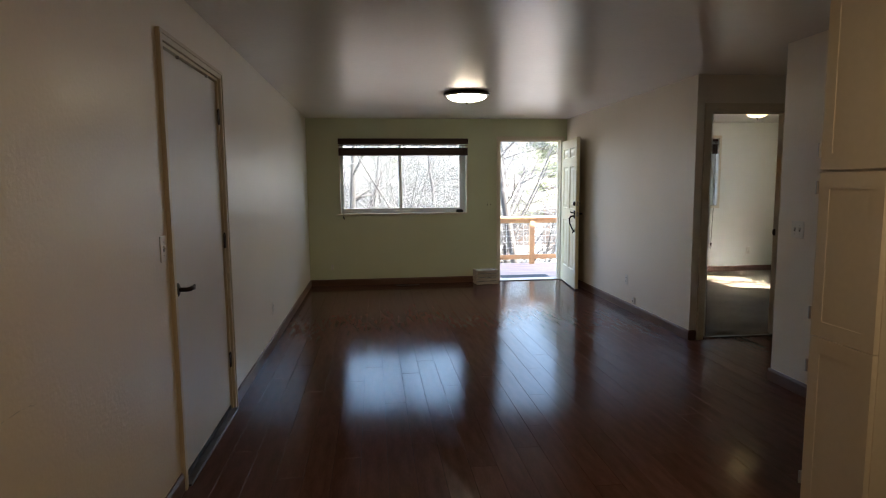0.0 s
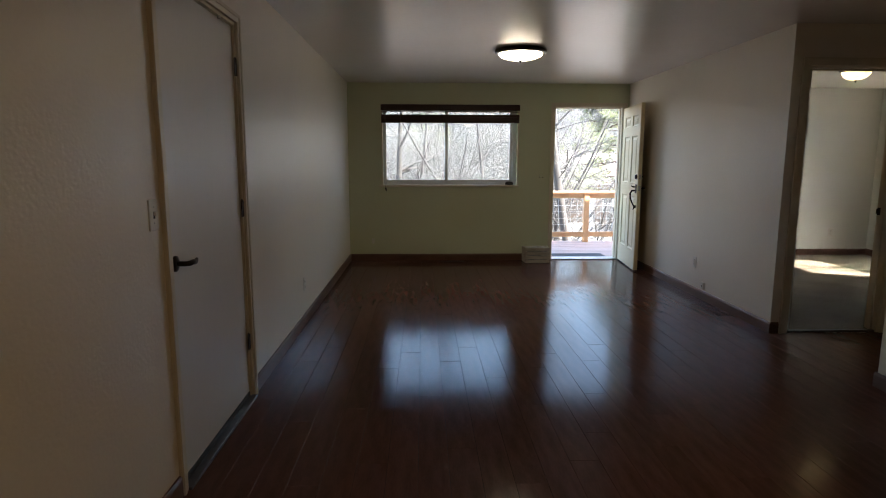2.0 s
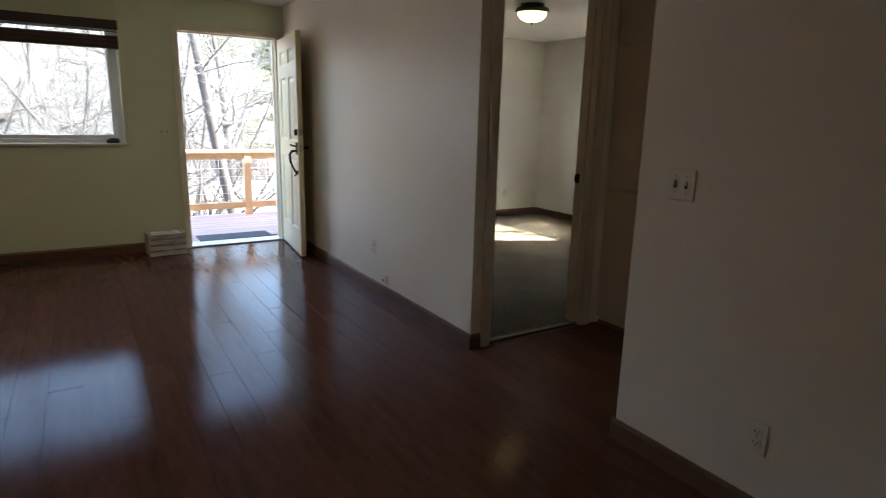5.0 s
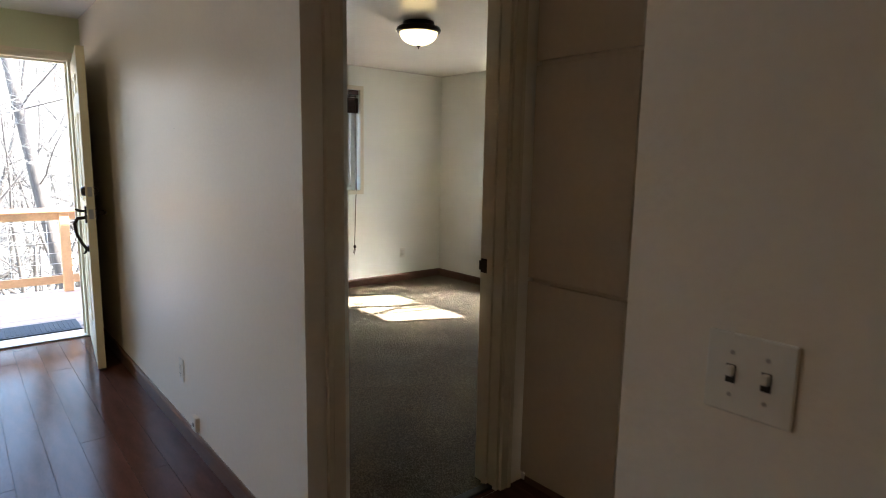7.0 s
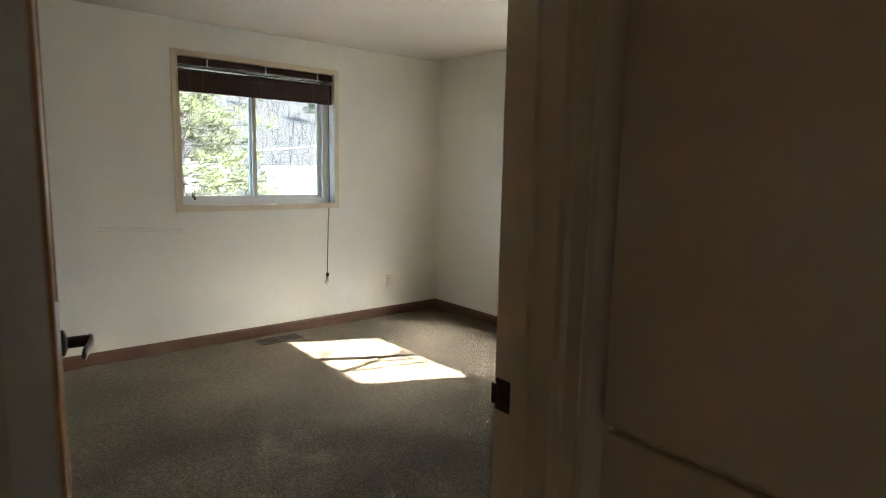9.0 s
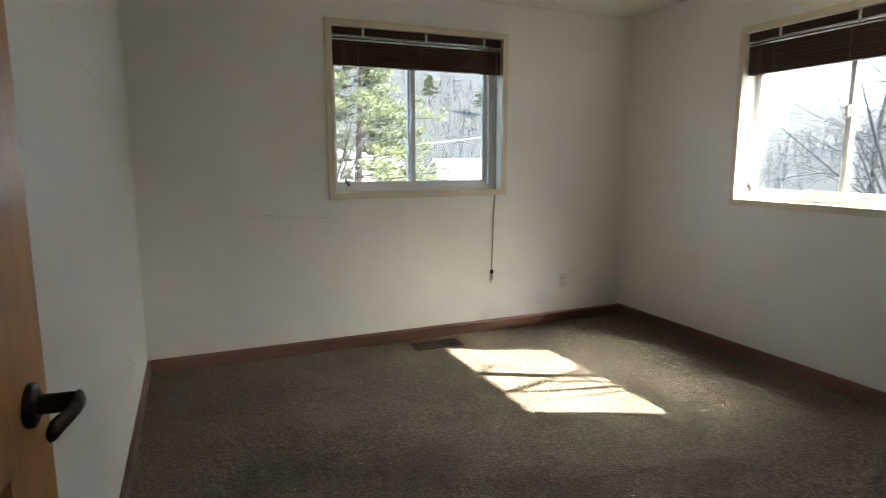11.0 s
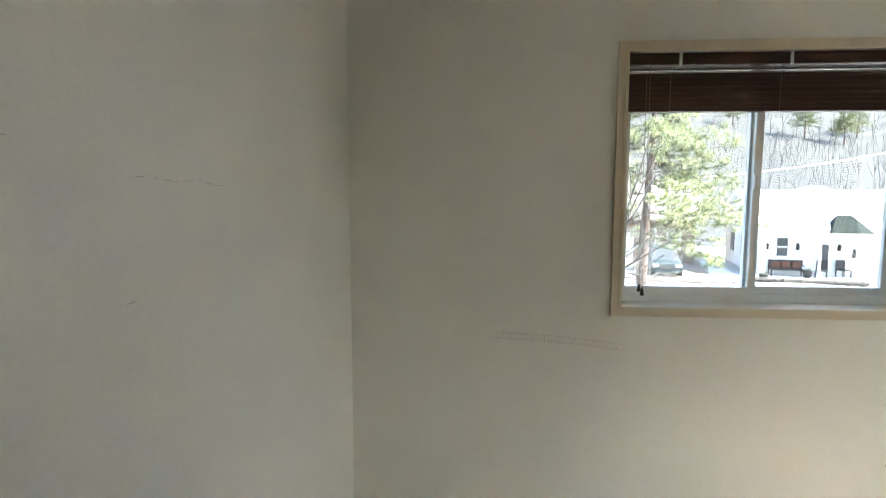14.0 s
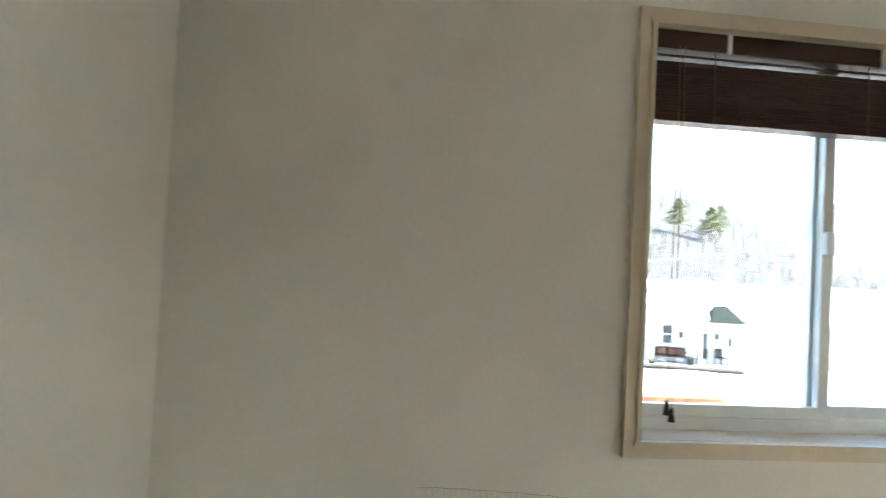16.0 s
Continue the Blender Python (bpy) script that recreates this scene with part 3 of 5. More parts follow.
def lever(parent, m, reach=0.105, drop=0.0, curl=False):
    """A lever handle on a face at local y = 0, standing out towards -y; the lever runs to +x."""
    rose = lathe([(0, 0.012), (0.018, 0.0125), (0.024, 0.010), (0.0325, 0.006), (0.033, 0.0)], 24)
    r = part("rose", rose, M_BRONZE, parent, "black-bronze rosette", smooth=True, m=m @ pose(0, 0, 0, 90, 0, 0))
    pts = [(0, -0.005, 0), (0, -0.045, 0), (0.012, -0.055, 0), (0.04, -0.058, 0.002), (reach * 0.75, -0.057, -0.004 - drop * 0.3)]
    rad = [0.011, 0.0105, 0.0115, 0.011, 0.0095]
    if curl:
        stem = lathe([(0, -0.062), (0.011, -0.062), (0.0145, -0.058), (0.0145, -0.012), (0.019, -0.004), (0.019, 0.0)], 20)
        part("lever_stem", stem, M_BRONZE, r, smooth=True, m=pose(0, 0, 0, 180, 0, 0))
        part("lever", paddle(reach), M_BRONZE, parent, "dark paddle-shaped lever", smooth=True, m=m)
        return r
    else:
        pts += [(reach, -0.054, 0.002 - drop), (reach + 0.012, -0.052, 0.006 - drop)]
        rad += [0.008, 0.006]
    part("lever", tube(pts, rad, 12), M_BRONZE, parent, "dark lever handle", smooth=True, m=m)
    return r

# front door, standing open into the room
fw, fh, ft = 0.895, 2.03, 0.045
a = math.degrees(math.atan2(7.655 - 8.54, 3.592 - 3.688))
front = panel_door("front_door", fw, fh, ft, six_panels(fw, fh), M_FRONT, "cream painted six-panel front door standing wide open", pose(3.688, 8.54, 0.012, 0, 0, a))
for z in (0.22, 1.02, 1.80):
    hinge(front, 0.0, ft + 0.004, z)
# the outer face, with grip set, looks into the room (local y = 0 side faces -x)
part("deadbolt", lathe([(0, 0.022), (0.02, 0.022), (0.027, 0.016), (0.031, 0.0)], 20), M_BRONZE, front, "dark deadbolt cylinder", smooth=True, m=pose(fw - 0.06, 0, 1.155, 90, 0, 0))
part("deadbolt_turn", lathe([(0, 0.03), (0.012, 0.03), (0.028, 0.01), (0.03, 0.0)], 20), M_BRONZE, front, "dark thumb-turn rosette", smooth=True, m=pose(fw - 0.06, ft, 1.155, -90, 0, 0))
part("bolt_plate", boxes((fw - 0.0005, 0.010, 1.125, fw + 0.0025, ft - 0.010, 1.185), (fw + 0.002, 0.016, 1.146, fw + 0.012, ft - 0.016, 1.166), bevel=0.001), M_STEEL, front, "steel bolt plate")
part("latch_plate", boxes((fw - 0.0005, 0.010, 0.985, fw + 0.0025, ft - 0.010, 1.045), (fw + 0.002, 0.016, 1.005, fw + 0.012, ft - 0.016, 1.027), bevel=0.001), M_STEEL, front, "steel latch plate")
part("escutcheon", boxes((fw - 0.09, -0.012, 0.955, fw - 0.03, 0.0, 1.065), bevel=0.008, seg=3), M_BRONZE, front, "dark grip-set plate")
part("grip", tube([(fw - 0.06, -0.006, 0.99), (fw - 0.062, -0.05, 0.985), (fw - 0.064, -0.068, 0.955), (fw - 0.064, -0.062, 0.89), (fw - 0.062, -0.035, 0.825), (fw - 0.06, -0.012, 0.79), (fw - 0.06, -0.022, 0.765), (fw - 0.06, -0.034, 0.76)],
                   [0.011, 0.011, 0.011, 0.0095, 0.009, 0.010, 0.007, 0.004], 12), M_BRONZE, front, "curved dark door grip", smooth=True)
part("thumb_latch", tube([(fw - 0.06, -0.01, 1.03), (fw - 0.06, -0.04, 1.034), (fw - 0.06, -0.062, 1.046)], [0.007, 0.009, 0.006], 10), M_BRONZE, front, smooth=True)
part("grip_foot", lathe([(0, 0.012), (0.014, 0.011), (0.022, 0.004), (0.022, 0.0)], 18), M_BRONZE, front, smooth=True, m=pose(fw - 0.06, 0, 0.79, 90, 0, 0))
lever(front, pose(fw - 0.06, ft, 1.015, 0, 0, 180), 0.1)
part("door_sweep", boxes((0.002, 0.004, -0.006, fw - 0.002, ft - 0.004, 0.012)), M_SLOT, front, "dark rubber door sweep")

# closet door
cw = CD[1] - CD[0] - 0.05
closet = thing("closet_door", "smooth off-white slab door, closed, with dark hardware", "door", pose(-0.012, CD[0] + 0.025, 0.0, 0, 0, 90))
part("leaf", boxes((0, 0, 0.035, cw, 0.036, 2.06), bevel=0.003), M_DOORWHITE, closet)
for z in (0.335, 1.097, 1.852):
    hinge(closet, cw + 0.004, -0.012, z, "x")
lever(closet, pose(0.058, 0, 0.945), 0.085)
part("bottom_seal", boxes((0, -0.004, 0.012, cw, 0.01, 0.04), bevel=0.002), M_SLOT, closet, "dark rubber sweep along the foot")
for x in (0.25, 0.78):
    part("door_bumper", boxes((cw * x, -0.014, 2.052, cw * x + 0.012, 0.002, 2.068), bevel=0.002), M_STEEL, closet, "small metal bumper")
tagged(part("threshold_closet", boxes((-0.12, CD[0], -0.006, 0.03, CD[1], 0.012), bevel=0.004), M_THRESH), "dark metal threshold under the closet door", "threshold", kind="structure")


def casing(name, label, axis, b0, b1, top_z, face, out, width=0.062, thick=0.016, material=None, inner=0.02, jamb=None):
    """Casing round a doorway on one wall face; out is +1 or -1, the way that it stands off the wall."""
    material = material or M_TRIM
    f0, f1 = sorted((face, face + out * thick))
    g0, g1 = sorted((face + out * thick, face + out * (thick + 0.005)))
    rows = []
    for a0, a1, z0, z1 in ((b0 - width, b0, 0, top_z), (b1, b1 + width, 0, top_z), (b0 - width, b1 + width, top_z, top_z + width)):
        rows.append((a0, a1, f0, f1, z0, z1))
    for a0, a1, z0, z1 in ((b0 - width, b0 - width + 0.02, 0, top_z + width - 0.02), (b1 + width - 0.02, b1 + width, 0, top_z + width - 0.02), (b0 - width, b1 + width, top_z + width - 0.02, top_z + width)):
        rows.append((a0, a1, g0, g1, z0, z1))
    if axis == "x":
        rows = [(r[0], r[2], r[4], r[1], r[3], r[5]) for r in rows]
    else:
        rows = [(r[2], r[0], r[4], r[3], r[1], r[5]) for r in rows]
    return structure(name, boxes(*rows, bevel=0.0015, seg=1), material, label, "trim")


def jamb(name, label, axis, b0, b1, top_z, t0, t1, material, stop=None, j=0.018):
    rows = [(b0, b0 + j, t0, t1, 0, top_z - j), (b1 - j, b1, t0, t1, 0, top_z - j), (b0, b1, t0, t1, top_z - j, top_z)]
    if stop:
        s0, s1 = stop
        rows += [(b0 + j, b0 + j + 0.012, s0, s1, 0, top_z - j), (b1 - j - 0.012, b1 - j, s0, s1, 0, top_z - j), (b0 + j, b1 - j, s0, s1, top_z - j - 0.012, top_z - j)]
    if axis == "x":
        rows = [(r[0], r[2], r[4], r[1], r[3], r[5]) for r in rows]
    else:
        rows = [(r[2], r[0], r[4], r[3], r[1], r[5]) for r in rows]
    return structure(name, boxes(*rows), material, label, "trim")

casing("trim_closet_door", "cream casing round the closet door", "y", CD[0] + 0.003, CD[1] - 0.003, CD[3] - 0.003, 0.0, 1, width=0.046)
jamb("jamb_closet_door", "cream door jamb", "y", CD[0], CD[1], CD[3], -0.14, 0.0, M_TRIM)
casing("trim_front_door", "cream casing round the front doorway", "x", FD[0] + 0.003, FD[1] - 0.003, FD[3] - 0.003, YF, -1, width=0.042)
jamb("jamb_front_door", "pale front door jamb", "x", FD[0], FD[1], FD[3], YF, YF + 0.16, M_TRIM, stop=(YF + 0.06, YF + 0.085))
casing("trim_bedroom_door", "brownish cream casing round the bedroom doorway", "x", BD[0] + 0.003, BD[1] - 0.003, BD[3] - 0.003, YD, -1, width=0.058)
casing("trim_bedroom_door_inside", "casing inside the bedroom doorway", "x", BD[0] + 0.003, BD[1] - 0.003, BD[3] - 0.003, BY0, 1, width=0.038)
jamb("jamb_bedroom_door", "painted jamb of the bedroom doorway", "x", BD[0], BD[1], BD[3], YD, BY0, M_TRIM, stop=(YD + 0.05, YD + 0.08))
tagged(part("strike_plate", boxes((BD[1] - 0.0215, YD + 0.082, 0.935, BD[1] - 0.018, BY0 - 0.004, 0.995), (BD[1] - 0.024, BY0 - 0.012, 0.945, BD[1] - 0.018, BY0 + 0.004, 0.985), bevel=0.001), M_BRONZE), "dark bronze strike plate on the bedroom door jamb", "strike plate")
tagged(part("threshold_front", boxes((FD[0], YF - 0.01, -0.01, FD[1], YF + 0.19, 0.014), bevel=0.005), M_STEEL), "worn aluminium threshold at the front door", "threshold", kind="structure")

# bedroom door, open along the wall
bw_, bh_ = 0.842, 2.03
ba = 84.0
bed_panels = [(0.135, bw_ - 0.135, 0.23, 0.90), (0.135, bw_ - 0.135, 1.06, bh_ - 0.12)]
bed_door = panel_door("bedroom_door", bw_, bh_, 0.036, bed_panels, M_WOODDOOR, "orange-stained wooden panel door standing open against the wall", pose(3.968, 5.205, 0.012, 0, 0, ba))
for z in (0.2, 1.0, 1.8):
    hinge(bed_door, 0.0, 0.041, z)
lever(bed_door, pose(bw_ - 0.062, 0, 0.955) @ Matrix.Scale(0.92, 4), -0.07, curl=True)
part("latch_plate", boxes((bw_ - 0.0005, 0.007, 0.925, bw_ + 0.002, 0.029, 0.985), bevel=0.0008), M_BRONZE, bed_door)

# ---- linen cupboard at the hall's end ----
cup = thing("linen_cupboard", "built-in hall cupboard with three plain beige painted doors", "cupboard", pose(XC, 4.535, 0))
part("body", boxes((0.018, 0.0, 0.03, 0.5, 0.012, 2.33), (0.018, 0.488, 0.03, 0.5, 0.5, 2.33), (0.48, 0.012, 0.03, 0.5, 0.488, 2.33)), M_LINEN, cup)
part("face_frame", boxes((-0.016, -0.04, 0.0, 0.018, 0.045, 2.36), (-0.010, 0.045, 0.03, 0.018, 0.5, 0.06), (-0.010, 0.045, 2.30, 0.018, 0.5, 2.36), (-0.010, 0.045, 0.90, 0.018, 0.5, 0.927), (-0.010, 0.045, 1.77, 0.018, 0.5, 1.797)), M_LINEN, cup)
for z0, z1 in ((0.055, 0.905), (0.922, 1.775), (1.792, 2.31)):
    part("door", boxes((-0.030, 0.048, z0, -0.0105, 0.512, z1), bevel=0.003), M_LINEN, cup)
part("plinth", boxes((-0.012, -0.04, 0.0, -0.001, 0.5, 0.028)), M_BASE, cup, "dark brown plinth")

# ---- pantry cupboard beside the start ----
pan = thing("pantry_cupboard", "tall cream pantry cupboard with recessed-panel doors", "cupboard", pose(2.60, 1.885, 0))
part("body", boxes((0.02, 0.0, 0.0, 0.62, 0.30, H - 0.01)), M_PANTRY, pan)
for z0, z1 in ((0.10, 0.842), (0.845, 1.465), (1.475, 2.33)):
    pd = part("door", wall_mesh("y", 0.004, 0.292, 0.0, 0.02, z0, z1, [(0.055, 0.241, z0 + 0.06, z1 - 0.06)]), M_PANTRY, pan)
    part("panel", boxes((0.0022, 0.05, z0 + 0.055, 0.014, 0.246, z1 - 0.055)), M_PANTRY, pd)
for z in (0.26, 0.72, 0.93, 1.41, 1.55, 2.12):
    bm = bmesh.new()
    cyl(bm, (-0.004, 0.296, z - 0.025), (-0.004, 0.296, z + 0.025), 0.005, n=8)
    part("hinge", bm, M_STEEL, pan, "small steel hinge")
fridge = thing("refrigerator", "black refrigerator beside the pantry cupboard", "refrigerator", pose(2.74, 1.0, 0))
part("body", boxes((0.03, 0, 0.03, 0.72, 0.82, 1.72), bevel=0.01), M_KITCHDARK, fridge)
for z0, z1 in ((0.06, 1.15), (1.165, 1.715)):
    part("door", boxes((-0.03, 0.003, z0, 0.027, 0.817, z1), bevel=0.008), M_KITCHDARK, fridge)


# ---- ceiling lamps ----
def dome_lamp(m, r, depth, bowl_mat, label, drop=0.0):
    top = thing("ceiling_lamp", label, "lamp", m, group="flush ceiling lamps")
    part("rim", lathe([(0, drop), (r * 0.7, drop), (r * 0.72, 0), (r * 0.95, 0), (r * 1.0, -0.008), (r * 1.02, -0.022), (r * 0.98, -0.034), (r * 0.9, -0.04), (r * 0.85, -0.036), (r * 0.8, -0.03), (0, -0.028)], 48), M_BRONZE, top, "dark bronze rim", smooth=True)
    prof = [(r * 0.86 * math.cos(t), -0.036 - depth * math.sin(t)) for t in [i * math.pi / 2 / 12 for i in range(13)]]
    part("shade", lathe(prof, 48), bowl_mat, top, "lit marbled glass bowl", smooth=True)
    b = -0.036 - depth
    part("finial", lathe([(0.0, b - 0.026), (0.005, b - 0.022), (0.004, b - 0.014), (0.012, b - 0.008), (0.018, b - 0.002), (0.0, b + 0.004)], 16), M_BRONZE, top, "small bronze finial", smooth=True)
    return top

dome_lamp(pose(1.90, 6.20, H), 0.235, 0.058, M_BOWL, "lit flush ceiling lamp with white glass bowl and bronze rim")
dome_lamp(pose(5.604, 6.90, H - 0.035), 0.157, 0.088, M_BOWL_BED, "lit amber glass ceiling lamp with bronze rim", drop=0.035)
dome_lamp(pose(2.2, 0.85, H), 0.212, 0.058, M_BOWL_KITCHEN, "lit flush ceiling lamp at the kitchen end of the room")


# ---- switches and sockets ----
def wall_plate(name, label, m, gangs=1, kind="switch", skin=None):
    """A wall plate whose face looks to local -y."""
    w = 0.07 + 0.046 * (gangs - 1)
    top = thing(name, label, "switch" if kind == "switch" else "socket", m)
    part("plate", boxes((-w / 2, -0.006, -0.0575, w / 2, 0, 0.0575), bevel=0.003), skin or M_PLATE, top)
    for g in range(gangs):
        x = (g - (gangs - 1) / 2) * 0.046
        if kind == "switch":
            part("toggle", boxes((x - 0.005, -0.016, -0.002, x + 0.005, -0.004, 0.012), bevel=0.002), skin or M_PLATE, top)
            part("slot", boxes((x - 0.0065, -0.0068, -0.013, x + 0.0065, -0.0058, 0.013)), M_SLOT, top)
            for z in (-0.03, 0.03):
                part("screw", lathe([(0, 0.001), (0.003, 0.0008), (0.0034, 0)], 8), M_STEEL, top, m=pose(x, -0.006, z, 90))
        else:
            for z in (-0.02, 0.02):
                part("outlet_face", boxes((x - 0.0165, -0.0085, z - 0.0145, x + 0.0165, -0.005, z + 0.0145), bevel=0.003), M_PLATE, top)
                part("slots", boxes((x - 0.008, -0.0092, z - 0.004, x - 0.0055, -0.0083, z + 0.006), (x + 0.0055, -0.0092, z - 0.004, x + 0.008, -0.0083, z + 0.005), (x - 0.002, -0.0092, z - 0.011, x + 0.002, -0.0083, z - 0.007)), M_SLOT, top)
            part("screw", lathe([(0, 0.001), (0.003, 0.0008), (0.0034, 0)], 8), M_STEEL, top, m=pose(x, -0.006, 0, 90))
    return top

wall_plate("light_switch", "cream toggle switch with a small dial beside the closet door", pose(0, 2.825, 1.162, 0, 0, 90))
wall_plate("wall_socket", "white wall socket low on the long wall", pose(0, 5.46, 0.338, 0, 0, 90), kind="socket")
wall_plate("wall_socket", "white wall socket low on the wall near the front door", pose(XR, 6.405, 0.345, 0, 0, -90), kind="socket")
jack = thing("phone_jack", "small white jack just above the baseboard", "socket", pose(XR, 6.19, 0.143, 0, 0, -90))
part("plate", boxes((-0.03, -0.022, -0.035, 0.03, 0, 0.035), bevel=0.004), M_PLATE, jack)
part("port", boxes((-0.008, -0.0235, -0.012, 0.008, -0.0218, 0.004)), M_SLOT, jack)
wall_plate("light_switch", "white double toggle switch on the wall by the hall", pose(XR, 3.757, 1.112, 0, 0, -90), gangs=2)
wall_plate("wall_socket", "white wall socket low on the wall by the hall", pose(XR, 3.355, 0.309, 0, 0, -90), kind="socket")
wall_plate("wall_socket", "white wall socket under the bedroom window", pose(6.935, BY1, 0.334), kind="socket")
wall_plate("wall_socket", "white wall socket on the bedroom side wall", pose(BX0, 8.02, 0.337, 0, 0, 90), kind="socket")
wall_plate("light_switch", "sage painted switch beside the front door", pose(2.597, YF, 1.142), gangs=2, skin=M_GREEN)
wall_plate("wall_socket", "socket low on the green wall", pose(0.315, YF, 0.27), kind="socket", skin=M_GREEN)


# ---- floor registers ----
def register(m, w, d, label):
    top = thing("floor_register", label, "vent", m)
    part("frame", boxes((0, 0, 0, w, 0.014, 0.007), (0, d - 0.014, 0, w, d, 0.007), (0, 0.014, 0, 0.014, d - 0.014, 0.007), (w - 0.014, 0.014, 0, w, d - 0.014, 0.007), (w / 2 - 0.006, 0.014, 0, w / 2 + 0.006, d - 0.014, 0.007)), M_VENT, top)
    part("well", boxes((0.01, 0.01, -0.004, w - 0.01, d - 0.01, -0.001)), M_SLOT, top)
    n = int((w - 0.04) / 0.0125)
    base = None
    for i in range(n):
        x = 0.02 + i * 0.0125
        if abs(x - w / 2) < 0.008:
            continue
        if base is None:
            base = part("slat", boxes((0, 0.012, -0.001, 0.0035, d - 0.012, 0.0055)), M_VENT, top, m=pose(x, 0, 0, 0, 20, 0))
        else:
            s = base.copy()
            scene.collection.objects.link(s)
            s.matrix_basis = pose(x, 0, 0, 0, 20, 0)
    return top

register(pose(5.59, 8.635, 0.012), 0.345, 0.145, "brown metal floor register in the carpet below the window")
register(pose(1.22, 8.36, 0.002), 0.33, 0.115, "brown metal floor register below the living room window")

# ---- crate of papers ----
crate = thing("wooden_crate", "whitewashed slatted wooden crate holding papers", "crate", pose(2.365, 8.275, 0.0, 0, 0, 5))
cw_, cd_, ch_ = 0.325, 0.215, 0.215
for x in (0, cw_ - 0.018):
    part("end_board", boxes((x, 0.012, 0.004, x + 0.018, cd_ - 0.012, ch_ - 0.006), bevel=0.002), M_CRATE, crate)
for k in range(4):
    z = 0.004 + k * 0.054
    for y in (0.0, cd_ - 0.011):
        part("slat", boxes((-0.002, y, z, cw_ + 0.002, y + 0.011, z + 0.040), bevel=0.002), M_CRATE, crate)
part("bottom", boxes((0.018, 0.012, 0.005, cw_ - 0.018, cd_ - 0.012, 0.014)), M_CRATE, crate)
papers = thing("magazine_stack", "stack of pale and blue magazines in the crate", "magazines", pose(2.373, 8.277, 0.0, 0, 0, 5))
for k in range(9):
    part("magazine", boxes((0.024, 0.03, 0.016 + k * 0.021, 0.295 - 0.006 * (k % 3), 0.195, 0.035 + k * 0.021), bevel=0.002), M_PAPER, papers, m=pose(0.003 * math.sin(k), 0.003 * math.cos(k * 2), 0, 0, 0, 1.5 * math.sin(k * 3)))
chime = thing("door_chime", "small dark slotted chime on the wall behind the door", "chime", pose(3.728, YF, 1.93))
part("back", boxes((-0.022, -0.012, -0.045, 0.022, 0, 0.045), bevel=0.003), M_GREEN, chime)
for k in range(4):
    part("slot", boxes((-0.02, -0.016, -0.036 + k * 0.021, 0.02, -0.0115, -0.027 + k * 0.021)), M_SLOT, chime)
# dark small things on the window sill
puck = thing("sill_trinket", "small dark object on the living room window sill", "trinket", pose(2.17, YF + 0.045, W1[2] + 0.002))
part("body", lathe([(0, 0.045), (0.035, 0.043), (0.052, 0.03), (0.055, 0.01), (0.05, 0.0), (0, 0)], 20), M_DARKTHING, puck, smooth=True)


# ---- marks on the walls ----
def stroke(points, r=0.0012):
    return tube(points, r, 5)

pm = thing("pencil_ladder", "faint pencil ladder scribbled on the wall under the window", "drawing", pose(0, BY1, 0))


def arc_z(x):
    u = (x - 4.51) / 0.63
    return 0.941 - 0.044 * u * u


bm = bmesh.new()
for off in (0.0, 0.026):
    xs = [4.58 + 0.56 * i / 24 for i in range(25)]
    for p, q in zip(xs, xs[1:]):
        cyl(bm, (p, -0.0006, arc_z(p) - off + 0.001 * math.sin(p * 90)), (q, -0.0006, arc_z(q) - off + 0.001 * math.sin(q * 90)), 0.0010, n=4)
part("rails", bm, M_PENCIL, pm)
bm = bmesh.new()
for i in range(36):
    x = 4.60 + 0.0149 * i + 0.002 * math.sin(i * 2.1)
    cyl(bm, (x, -0.0006, arc_z(x)), (x + 0.002 * math.sin(i), -0.0006, arc_z(x) - 0.026), 0.0008, n=4)
part("rungs", bm, M_PENCIL, pm)


def scuff(x, ys, z, n, label, seed):
    """Broken dark scratches along a wall of constant x."""
    rnd = random.Random(seed)
    bm = bmesh.new()
    y0, y1 = ys
    for i in range(n):
        y = y0 + (y1 - y0) * (i + rnd.random() * 0.8) / n
        dz = 0.003 * math.sin(i * 0.9) - 0.012 * (i / n) ** 2
        ln = 0.008 + 0.018 * rnd.random()
        cyl(bm, (x, y, z + dz), (x, y + ln, z + dz + 0.002 * rnd.uniform(-1, 1)), 0.0005 + 0.0004 * rnd.random(), n=4)
    return tagged(part("wall_scuff", bm, M_PENCIL), label, "scuff mark", kind="stuff")

scuff(BX0 + 0.0004, (7.30, 7.66), 1.590, 14, "broken grey scuff line on the bedroom side wall", 1)
scuff(BX0 + 0.0004, (7.28, 7.30), 1.384, 2, "short grey scuff on the bedroom side wall", 2)
scuff(0.0004, (1.50, 1.80), 0.858, 12, "dark scratch low on the white wall", 3)
scuff(BX0 + 0.0004, (6.88, 7.10), 1.642, 3, "faint short marks on the bedroom side wall", 6)
scuff(XR - 0.0004, (6.332, 6.34), 1.52, 2, "small nail hole in the white wall", 4)


# ---- outside: ground ----
def smooth(t):
    t = max(0.0, min(1.0, t))
    return t * t * (3 - 2 * t)


def gz(x, y):
    """Height of the ground."""
    z = -0.75 - 3.15 * smooth((y - 11.5) / 20)
    r = y - 62 - 0.15 * abs(x - 10)
    if r > 0:
        z += 46 * smooth(r / 190)
    e = x - 55
    if e > 0:
        z += 30 * smooth(e / 160) * (1 - smooth((y - 62) / 60))
    return z + 0.12 * noise.noise((x * 0.2, y * 0.2, 0)) * smooth((abs(y - 9) + abs(x - 4) - 8) / 10)


